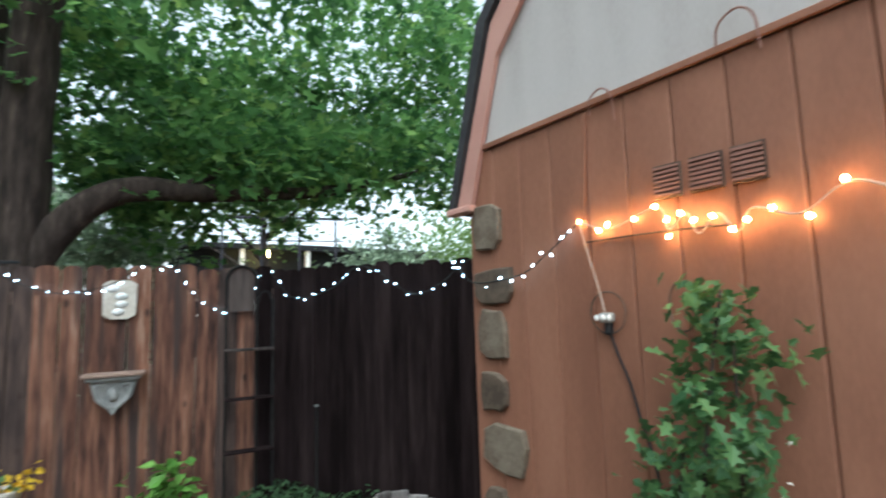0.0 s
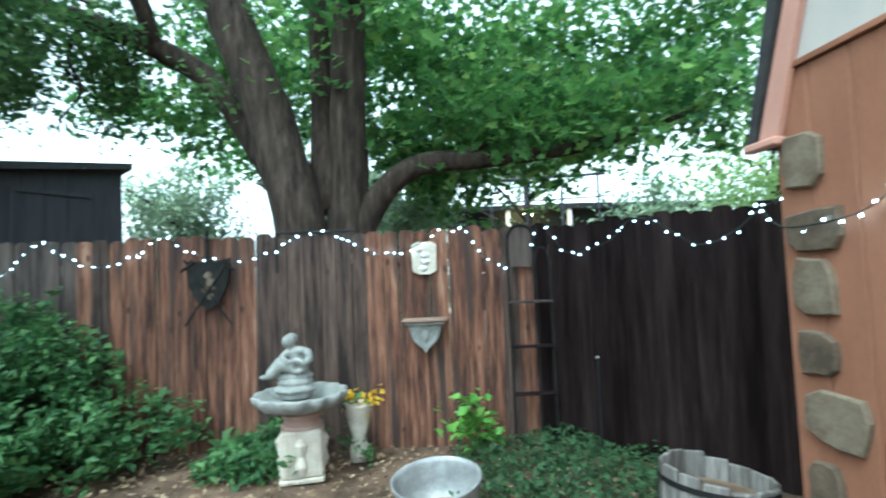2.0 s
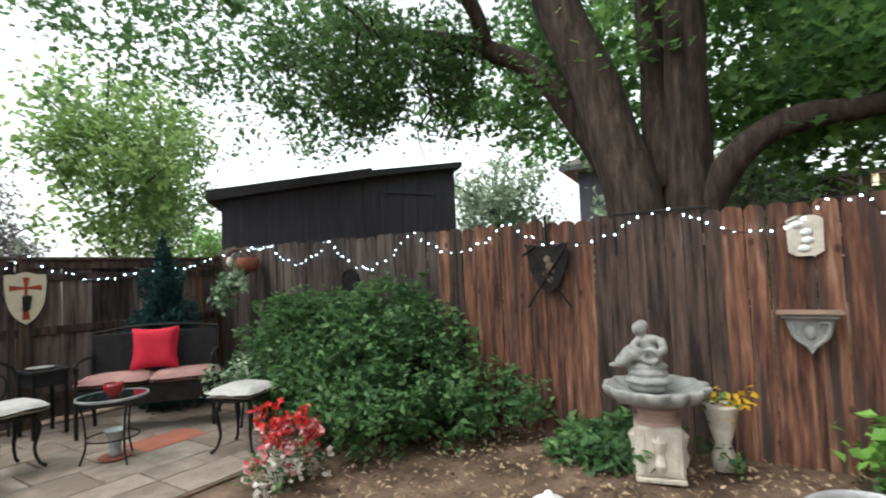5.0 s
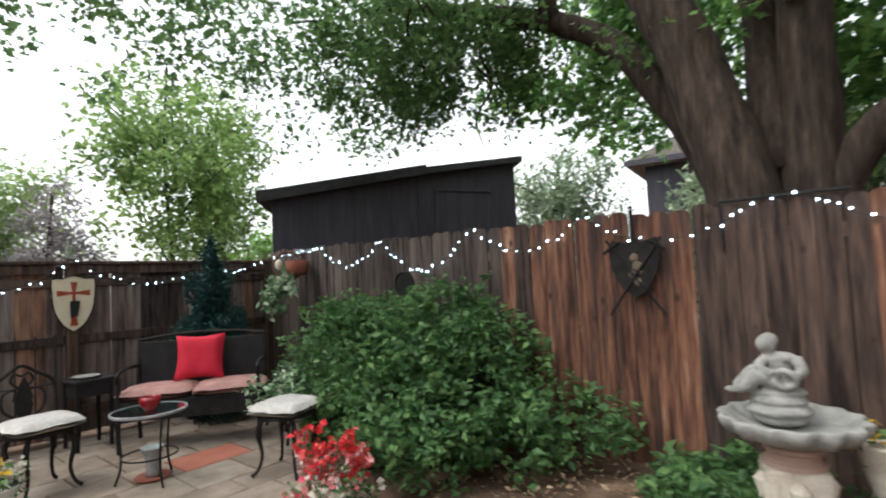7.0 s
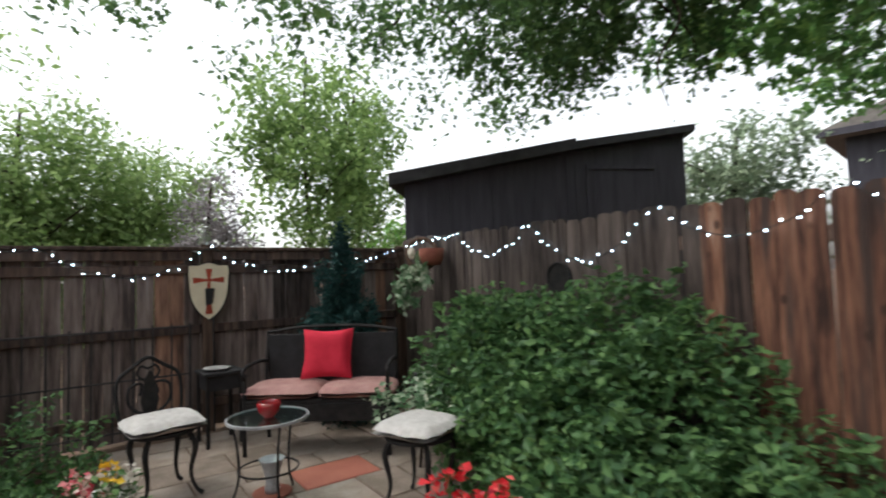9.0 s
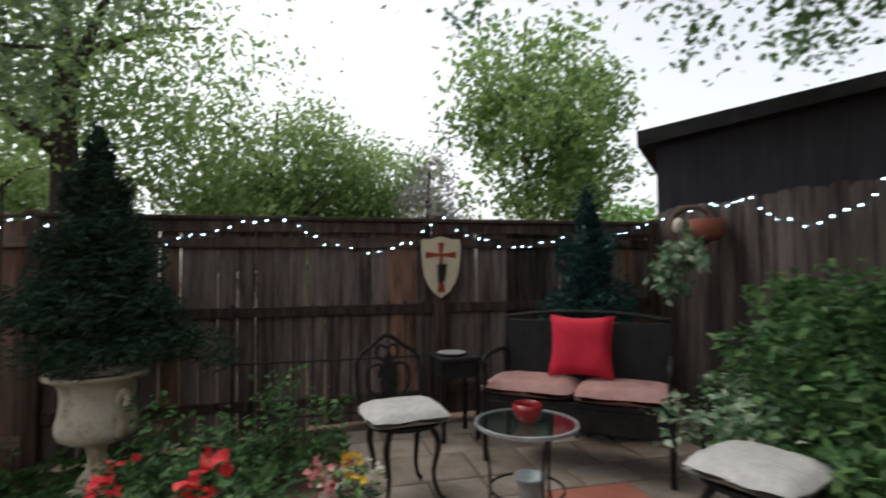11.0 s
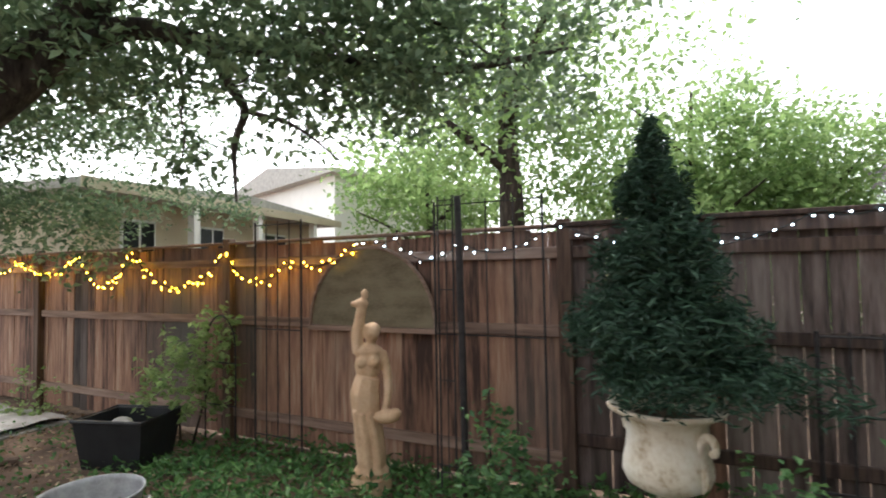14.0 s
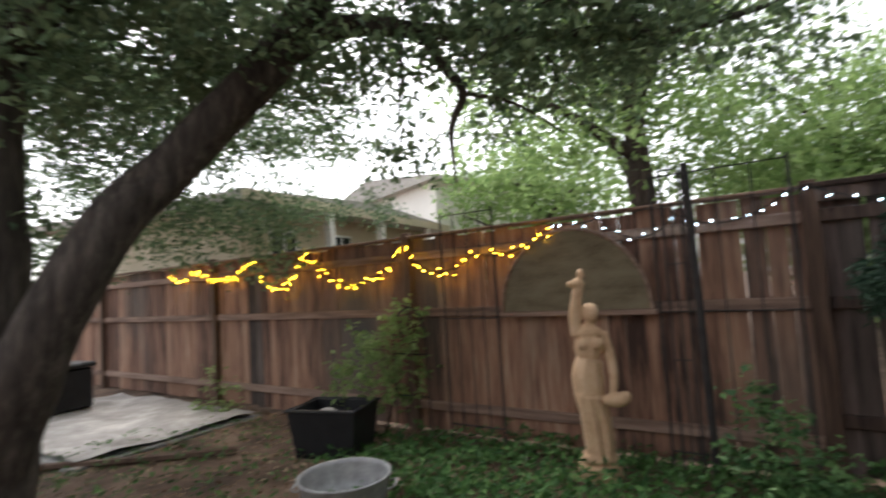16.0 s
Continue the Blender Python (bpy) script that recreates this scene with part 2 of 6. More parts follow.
    "red_glaze": material("dark_red_glaze", [(0.22, 0.008, 0.012), (0.34, 0.015, 0.02)], 6, 0.15, 0, spec=0.6),
    "cream": material("cream_painted_metal", [(0.6, 0.53, 0.38), (0.72, 0.66, 0.5)], 7, 0.5, 0.1),
    "red_paint": material("worn_red_paint", [(0.25, 0.04, 0.02), (0.4, 0.07, 0.035)], 12, 0.6, 0.1),
    "black": material("matt_black", [(0.01, 0.01, 0.011), (0.022, 0.022, 0.024)], 12, 0.7, 0.1),
    "plastic": material("black_planter_plastic", [(0.012, 0.013, 0.015), (0.024, 0.026, 0.029)], 6, 0.45, 0.1),
    "white": material("white_paint", [(0.7, 0.7, 0.68), (0.82, 0.82, 0.8)], 9, 0.6, 0.2),
    "rust": material("terracotta_pot", [(0.15, 0.045, 0.03), (0.23, 0.08, 0.052)], 8, 0.85, 0.3),
    "olive": material("olive_panel", [(0.1, 0.082, 0.05), (0.17, 0.14, 0.09), (0.21, 0.18, 0.12)], 3, 0.8, 0.3, (1, 1, 3), fine=30),
    "shed": material("charcoal_shed_siding", [(0.042, 0.04, 0.05), (0.068, 0.064, 0.077)], 2, 0.85, 0.2, (6, 6, 0.7), vary=0.15),
    "beige": material("beige_stucco", [(0.5, 0.43, 0.31), (0.6, 0.52, 0.39)], 2, 0.85, 0.2),
    "stucco": material("white_stucco", [(0.8, 0.77, 0.72), (0.88, 0.85, 0.8)], 2, 0.85, 0.2),
    "shingle": material("roof_shingles", [(0.12, 0.11, 0.1), (0.22, 0.2, 0.18)], 9, 0.9, 0.5),
    "shingle_pale": material("sun_bleached_roof_shingles", [(0.34, 0.32, 0.29), (0.5, 0.47, 0.43)], 9, 0.9, 0.5),
    "stave": material("whitewashed_grey_staves", [(0.07, 0.06, 0.055), (0.16, 0.145, 0.135), (0.28, 0.26, 0.24)], 3, 0.9, 0.6, GRAIN, vary=0.3, fine=12),
    "dim": material("dark_window_glass", [(0.012, 0.014, 0.016), (0.03, 0.033, 0.036)], 1, 0.25, 0, spec=0.2),
    "tarp": material("dusty_pale_tarp", [(0.2, 0.19, 0.17), (0.34, 0.32, 0.3), (0.55, 0.53, 0.5)], 2.5, 0.7, 0.6, fine=14),
    "petal_red": material("red_petals", [(0.5, 0.012, 0.02), (0.68, 0.04, 0.05), (0.78, 0.16, 0.14)], 5, 0.6, 0, island=True, vary=0.4, through_light=0.3),
    "petal_pink": material("pink_petals", [(0.6, 0.08, 0.12), (0.7, 0.3, 0.3), (0.75, 0.62, 0.55)], 5, 0.6, 0, island=True, vary=0.6, through_light=0.3),
    "petal_white": material("cream_white_petals", [(0.5, 0.46, 0.38), (0.68, 0.64, 0.56), (0.78, 0.76, 0.7)], 5, 0.6, 0, island=True, vary=0.4, through_light=0.3),
    "petal_yellow": material("yellow_petals", [(0.6, 0.36, 0.02), (0.75, 0.52, 0.04)], 5, 0.6, 0, island=True, vary=0.4, through_light=0.3),
    "cable": material("dark_green_cable", [(0.008, 0.012, 0.01), (0.016, 0.022, 0.018)], 9, 0.6, 0),
    "cord": material("pale_cord", [(0.4, 0.3, 0.24), (0.5, 0.4, 0.33)], 9, 0.6, 0),
    "bulb_white": glow("cool_white_bulb", (0.56, 0.8, 1.0), BULB_WHITE),
    "bulb_yellow": glow("amber_yellow_bulb", (1.0, 0.56, 0.02), BULB_YELLOW),
    "bulb_orange": glow("warm_orange_bulb", (1.0, 0.5, 0.16), BULB_ORANGE),
    "bulb_porch": glow("porch_lamp", (1.0, 0.75, 0.3), 25.0),
}
glass = bpy.data.materials.new("table_glass")
glass.use_nodes = True
gb = glass.node_tree.nodes["Principled BSDF"]
gb.inputs["Base Color"].default_value = (0.42, 0.7, 0.7, 1)
gb.inputs["Roughness"].default_value, gb.inputs["Transmission Weight"].default_value = 0.06, 1.0
M["glass"] = glass


# ---------------- builders ----------------
def mesh_of(bm, name, smooth=False):
    me = bpy.data.meshes.new(name)
    if smooth:
        for f in bm.faces:
            f.smooth = True
    bm.to_mesh(me)
    bm.free()
    return me


def part(name, bm, mat, parent, label="", smooth=False, kind=""):
    """One mesh under a thing, in the thing's own coordinates."""
    me = mesh_of(bm, name, smooth) if isinstance(bm, bmesh.types.BMesh) else bm
    if not me.materials:
        me.materials.append(M[mat])
    ob = new(name, me)
    ob.parent = parent
    if label or kind:
        tagged(ob, label, kind=kind)
    return ob


def thing(name, loc, label, category, rz=0.0, group="", kind=""):
    ob = new(name)
    ob.empty_display_size = 0.1
    ob.matrix_basis = pose(*loc, 0, 0, rz)
    return tagged(ob, label, category, group, kind)


def single(name, bm, mat, loc, label, category, rz=0.0, group="", kind="", smooth=False):
    me = mesh_of(bm, name, smooth) if isinstance(bm, bmesh.types.BMesh) else bm
    me.materials.append(M[mat])
    ob = new(name, me)
    ob.matrix_basis = pose(*loc, 0, 0, rz)
    return tagged(ob, label, category, group, kind)


def bm_box(lo, hi, bevel=0.0, bm=None):
    bm = bm or bmesh.new()
    made = bmesh.ops.create_cube(bm, size=1)["verts"]
    for v in made:
        v.co = Vector([lo[i] + (hi[i] - lo[i]) * (v.co[i] + 0.5) for i in range(3)])
    if bevel:
        edges = {e for v in made for e in v.link_edges}
        bmesh.ops.bevel(bm, geom=list(edges), offset=bevel, segments=1, affect="EDGES")
    return bm


def bm_lathe(profile, n=20, bm=None, wave=None, centre=(0, 0, 0), ring=False):
    """Turn a profile of (radius, height) about z. wave: (lobes, depth, from_row) for a fluted edge."""
    bm = bm or bmesh.new()
    rings = []
    for k, (r, z) in enumerate(profile):
        row = []
        for i in range(n):
            a = 2 * math.pi * i / n
            rr = r
            if wave and k >= wave[2]:
                rr = r * (1 + wave[1] * math.cos(wave[0] * a))
            row.append(bm.verts.new((centre[0] + rr * math.cos(a), centre[1] + rr * math.sin(a), centre[2] + z)))
        rings.append(row)
    for a, b in zip(rings, rings[1:]):
        for i in range(n):
            bm.faces.new((a[i], a[(i + 1) % n], b[(i + 1) % n], b[i]))
    if ring:
        for i in range(n):
            bm.faces.new((rings[-1][i], rings[-1][(i + 1) % n], rings[0][(i + 1) % n], rings[0][i]))
    else:
        bm.faces.new(reversed(rings[0]))
        bm.faces.new(rings[-1])
    return bm


def smooth_line(points, per=6):
    """A smooth line through the points."""
    p = [Vector(q) for q in points]
    p = [p[0] * 2 - p[1]] + p + [p[-1] * 2 - p[-2]]
    out = []
    for i in range(1, len(p) - 2):
        for k in range(per):
            t = k / per
            a, b, c, d = p[i - 1], p[i], p[i + 1], p[i + 2]
            out.append(0.5 * (2 * b + (c - a) * t + (2 * a - 5 * b + 4 * c - d) * t * t + (3 * b - a - 3 * c + d) * t ** 3))
    out.append(p[-2])
    return out


def bm_tube(points, radii, n=6, bm=None, per=5, knobbly=0.0):
    bm = bm or bmesh.new()
    line = smooth_line(points, per) if len(points) > 2 else [Vector(q) for q in points]
    if not hasattr(radii, "__len__"):
        radii = [radii] * len(points)
    rings = []
    side = Vector((0.31, 0.87, 0.13))
    for i, q in enumerate(line):
        f = i / (len(line) - 1) * (len(radii) - 1)
        k = min(int(f), len(radii) - 2)
        r = radii[k] + (radii[k + 1] - radii[k]) * (f - k)
        d = (line[min(i + 1, len(line) - 1)] - line[max(i - 1, 0)]).normalized()
        u = (side - d * side.dot(d)).normalized()
        w = d.cross(u)
        ring = []
        for j in range(n):
            a = 2 * math.pi * j / n
            rr = r * (1 + knobbly * noise.noise(q * 2.3 + Vector((math.cos(a), math.sin(a), 0)) * 1.1))
            ring.append(bm.verts.new(q + (u * math.cos(a) + w * math.sin(a)) * rr))
        rings.append(ring)
    for a, b in zip(rings, rings[1:]):
        for j in range(n):
            bm.faces.new((a[j], a[(j + 1) % n], b[(j + 1) % n], b[j]))
    bm.faces.new(reversed(rings[0]))
    bm.faces.new(rings[-1])
    return bm


def bm_ball(c, r, bm=None, sub=2):
    bm = bm or bmesh.new()
    made = bmesh.ops.create_icosphere(bm, subdivisions=sub, radius=1)["verts"]
    r = r if hasattr(r, "__len__") else (r, r, r)
    for v in made:
        v.co = Vector([c[i] + v.co[i] * r[i] for i in range(3)])
    return bm


def bm_slab(outline, depth, bm=None, axis="y", at=0.0):
    """An outline of (u, z) pairs pulled out to a slab across y."""
    bm = bm or bmesh.new()
    front = [bm.verts.new((u, at, z)) for u, z in outline]
    back = [bm.verts.new((u, at + depth, z)) for u, z in outline]
    bm.faces.new(front)
    bm.faces.new(reversed(back))
    n = len(outline)
    for i in range(n):
        bm.faces.new((front[i], back[i], back[(i + 1) % n], front[(i + 1) % n]))
    bmesh.ops.recalc_face_normals(bm, faces=bm.faces[:])
    return bm


rng = np.random.default_rng(11)


LOBES = ((-0.28, 0.6), (-0.06, 0.34), (0.16, 1.0), (0.2, 0.36))


def leaf_mesh(name, points, size, droop=0.3, ratio=0.55, flat=0.5, fold=0.25, lobed=False):
    """Many folded leaves, one at each point: plain ones of four corners, or lobed ones with notched halves."""
    p = np.asarray(points, float)
    n = len(p)
    size = size * rng.uniform(0.6, 1.35, n)
    yaw = rng.uniform(0, 2 * np.pi, n)
    tip = np.stack([np.cos(yaw), np.sin(yaw), rng.normal(-droop, 0.45, n)], 1)
    tip /= np.linalg.norm(tip, axis=1)[:, None]
    up = np.stack([rng.normal(0, flat, n), rng.normal(0, flat, n), np.ones(n)], 1)
    side = np.cross(tip, up)
    side /= np.linalg.norm(side, axis=1)[:, None] + 1e-9
    nor = np.cross(side, tip)
    s = size[:, None]
    base, end = p - tip * s * 0.5, p + tip * s * 0.5
    if lobed:
        halves = [[p + tip * s * u + (side * k + nor * fold) * s * v * 0.5 for u, v in LOBES] for k in (1, -1)]
        verts = np.stack([base, *halves[0], end, *halves[1]], 1).reshape(-1, 3)
        i = np.arange(n)[:, None] * 10
        faces = np.concatenate([i + np.array([[0, 5, 4, 3, 2, 1]]), i + np.array([[0, 6, 7, 8, 9, 5]])], 1).reshape(-1, 6)
        me = bpy.data.meshes.new(name)
        me.from_pydata(verts.tolist(), [], faces.tolist())
        return me
    mid = p - tip * s * 0.08 + nor * s * fold * 0.5
    left, right = mid + side * s * ratio * 0.5, mid - side * s * ratio * 0.5
    verts = np.stack([base, left, end, right], 1).reshape(-1, 3)
    i = np.arange(n)[:, None] * 4
    faces = np.concatenate([i + np.array([[0, 2, 1]]), i + np.array([[0, 3, 2]])], 1).reshape(-1, 3)
    me = bpy.data.meshes.new(name)
    me.from_pydata(verts.tolist(), [], faces.tolist())
    return me


def clumps(centres, per, spread):
    """Points gathered round centres."""
    c = np.asarray(centres, float)
    spread = np.asarray(spread, float)
    return (c[:, None] + rng.normal(0, 1, (len(c), per, 3)) * spread).reshape(-1, 3)


def in_box(lo, hi, n):
    return rng.uniform(lo, hi, (n, 3))


def ground_at(x, y=0.0):
    t = min(1.0, max(0.0, (0.6 - x) / 3.2))
    return -0.2 * t * t * (3 - 2 * t)


# ---------------- ground ----------------
def ground():
    axis = np.concatenate([-np.geomspace(160, 11, 14), np.linspace(-10, 10, 101), np.geomspace(11, 160, 14)])
    bm = bmesh.new()
    rows = []
    for y in axis:
        row = []
        for x in axis:
            z = ground_at(x)
            if abs(x) < 11 and abs(y) < 11:
                z += 0.03 * noise.noise((x * 0.9, y * 0.9, 0)) + 0.012 * noise.noise((x * 4, y * 4, 3)) - 0.015
                if 0.2 < x < 2.9 and 1.2 < y < 4.3:
                    z = -0.03
            row.append(bm.verts.new((x, y, z)))
        rows.append(row)
    for a, b in zip(rows, rows[1:]):
        for i in range(len(a) - 1):
            bm.faces.new((a[i], a[i + 1], b[i + 1], b[i]))
    return single("ground", bm, "earth", (0, 0, 0), "brown mulch and earth of the garden beds", "ground", kind="structure", smooth=True)


ground()
pts = in_box((0.2, -4.2, 0.012), (3.35, 0.6, 0.03), 3800)
single("leaf_litter", leaf_mesh("leaf_litter", pts, 0.045, 0.0, 0.6, 0.35), "litter", (0, 0, 0), "dry fallen leaves and wood chips on the earth", "leaf litter", kind="stuff")
pts = in_box((-8.4, 1.2, 0), (-3.6, 4.4, 0), 2200)
pts[:, 2] = [ground_at(x) + 0.015 for x in pts[:, 0]]
single("leaf_litter", leaf_mesh("leaf_litter", pts, 0.05, 0.0, 0.6, 0.35), "litter", (0, 0, 0), "dry fallen leaves on bare red-brown earth", "leaf litter", kind="stuff")


def groundcover(label, lo, hi, n, height, size, mat="grass", edge=0.35):
    """A low uneven carpet of leaves, thinning out at its edge."""
    p = in_box((lo[0], lo[1], 0), (hi[0], hi[1], 1), n)
    c, h = np.array([(lo[0] + hi[0]) / 2, (lo[1] + hi[1]) / 2]), np.array([(hi[0] - lo[0]) / 2, (hi[1] - lo[1]) / 2])
    r = np.linalg.norm((p[:, :2] - c) / h, axis=1)
    p = p[r < 1.02 + edge * rng.normal(0, 0.35, len(p))]
    p[:, 2] = [ground_at(x) + 0.01 + z * height * max(0.15, 0.6 + 0.7 * noise.noise((x * 2.2, y * 2.2, 5))) for x, y, z in p]
    return single("groundcover", leaf_mesh("groundcover", p, size, -0.5, 0.5, 0.6), mat, (0, 0, 0), label, "groundcover", kind="stuff")


groundcover("low dark green groundcover along the fence foot", (-5.6, 2.9), (0.3, 4.5), 9000, 0.2, 0.065)
groundcover("grassy weeds beside the dark corner fence", (1.9, -4.3), (3.45, -2.5), 5200, 0.2, 0.052, "weeds")
groundcover("tufts of green weeds round the birdbath", (2.6, -1.5), (3.4, -0.6), 1500, 0.34, 0.09, "leaf_dark")
groundcover("sparse weeds under the leaning tree", (-8.2, 1.2), (-4.2, 4.2), 1500, 0.12, 0.06)
groundcover("green weeds in front of the statue", (-4.9, 2.2), (-1.6, 3.6), 3500, 0.16, 0.06)


# ---------------- patio ----------------
def patio():
    base = thing("patio", (0, 0, 0), "weathered sandstone paver patio with one red paver", "patio", kind="structure")
    part("sand_bed", bm_box((0.28, 1.25, -0.06), (2.85, 4.22, -0.012)), "earth", base)
    y, k = 1.27, 0
    while y < 4.1:
        depth = (0.40, 0.30, 0.46)[k % 3]
        x = 0.3 - 0.12 * (k % 2)
        j = 0
        while x < 2.8:
            w = (0.46, 0.34, 0.58, 0.40)[(j + k) % 4]
            x0, x1 = max(x, 0.3), min(x + w, 2.84)
            if x1 - x0 > 0.1:
                red = abs((x0 + x1) / 2 - 1.66) < 0.2 and abs(y + depth / 2 - 2.52) < 0.2
                bm = bm_box((-(x1 - x0) / 2 + 0.007, -depth / 2 + 0.007, -0.03), ((x1 - x0) / 2 - 0.007, depth / 2 - 0.007, 0.0), 0.006)
                ob = part("paver", bm, "paver_red" if red else "paver", base)
                ob.matrix_basis = pose((x0 + x1) / 2, y + depth / 2, rng.uniform(-0.004, 0.003), rng.uniform(-0.4, 0.4), rng.uniform(-0.4, 0.4), rng.uniform(-0.6, 0.6))
            x += w
            j += 1
        y += depth
        k += 1


patio()


# ---------------- fences ----------------
def picket_mesh(width, height, ear, name="board", thick=0.018):
    h = width / 2
    return mesh_of(bm_slab([(-h, 0), (h, 0), (h, height - ear), (h - ear * 0.25, height - ear * 0.4), (h - ear * 0.9, height), (-h + ear * 0.9, height), (-h + ear * 0.25, height - ear * 0.4), (-h, height - ear)], thick), name)


def fence(name, label, start, end, top, bottom, mat, width=0.125, ear=0.035, gaps=(), other=("greywood", "gatewood", "shadewood", "fencegrey"), swap=None):
    """Boards side by side from start to end; the yard lies on the boards' front."""
    base = thing(name, (0, 0, 0), label, "fence")
    a, b = Vector((*start, 0)), Vector((*end, 0))
    d = (b - a).normalized()
    rz = math.degrees(math.atan2(d.y, d.x))
    kinds = {}
    for which in (mat, *other):
        kinds[which] = [picket_mesh(width * f, 2.0, ear) for f in (0.9, 0.97, 1.0, 1.04)]
        for me in kinds[which]:
            me.materials.append(M[which])
    s = 0.0
    length = (b - a).length
    while s < length:
        k = int(rng.integers(4))
        w = width * (0.9, 0.97, 1.0, 1.04)[k]
        q = a + d * (s + w / 2)
        if not any(lo < s < hi for lo, hi in gaps):
            z0 = bottom(q) + rng.uniform(-0.015, 0.01)
            which = swap(q) if swap else mat
            ob = part("board", kinds[which][k], which, base)
            z1 = top(q) + rng.uniform(-0.022, 0.014)
            ob.matrix_basis = pose(q.x, q.y, z0, rng.uniform(-0.25, 0.25), rng.uniform(-0.25, 0.25), rz + rng.uniform(-1.2, 1.2)) @ Matrix.Diagonal((1, 1, (z1 - z0) / 2.0, 1))
        s += w + (rng.uniform(0.002, 0.006) if mat != "shadewood" else -0.002) + (rng.uniform(0.004, 0.01) if name == "rail_fence" and rng.random() < 0.08 else 0) + (0.005 if name == "rail_fence" and -0.95 < q.x < 0.1 else 0)
    return base


# boards south of y -3.3 take the near-black colour that holds the corner's shade
east = fence("board_fence", "tall weathered cedar board fence with dog-eared tops", (3.41, 4.46), (3.41, -3.38), lambda q: 1.81 + 0.012 * (q.y + 3), lambda q: -0.01, "cedar", 0.138, 0.042, swap=lambda q: "greywood" if q.y > 0.72 else "shadewood" if q.y < -3.3 else ("gatewood" if -1.78 < q.y < -1.06 or noise.noise((0, q.y * 5, 1)) > 0.3 else "cedar"))
for z in (0.35, 1.55):
    ob = part("rail", bm_box((3.432, -3.4, z), (3.472, 4.44, z + 0.09), 0.004), "rail", east)
# this fence has its shade painted in as board colour
corner = fence("board_fence", "board fence across the garden corner, coloured near-black for shade", (3.4, -3.39), (1.75, -5.25), lambda q: 1.80, lambda q: -0.01, "shadewood", 0.135)
north = fence("rail_fence", "reddish board fence with posts, rails and a cap board", (-14.0, 4.5), (3.4, 4.5), lambda q: 1.735, lambda q: ground_at(q.x) + 0.02, "redwood", 0.138, 0.004, swap=lambda q: "greywood" if noise.noise((q.x * 1.3, 0, 7)) > 0.28 else "fencegrey" if q.x > -2.0 and noise.noise((q.x * 3.1, 0, 2)) > -0.25 else "redwood")
POSTS = (-12.3, -8.88, -5.42, -2.0, 1.15, 3.36)
for x in POSTS:
    z = ground_at(x) - 0.05
    bm = bm_box((x - 0.05, 4.415, z), (x + 0.05, 4.496, 1.80), 0.006)
    part("post", bm, "post", north)
for x0, x1 in zip((-14,) + POSTS, POSTS):
    g = ground_at((x0 + x1) / 2)
    for z, h in ((1.0 + 0.02, 0.085), (0.30 + g, 0.085), (1.60, 0.085)):
        part("rail", bm_box((x0 + 0.053, 4.456, z - h), (x1 - 0.053, 4.496, z), 0.005), "rail" if x1 < -1.9 else "gatewood", north)
for x0, x1 in ((-2.06, 1.08), (1.08, 3.38)):
    part("cap_board", bm_box((x0 + 0.004, 4.39, 1.742), (x1 - 0.004, 4.55, 1.775), 0.005), "gatewood", north)
    part("face_board", bm_box((x0 + 0.06, 4.425, 1.645), (x1 - 0.06, 4.452, 1.738), 0.004), "gatewood", north)
for x0, x1 in ((-8.83, -5.47), (-5.37, -2.06), (-12.2, -8.93)):
    part("cap_board", bm_box((x0, 4.39, 1.742), (x1, 4.55, 1.765), 0.005), "rail", north)


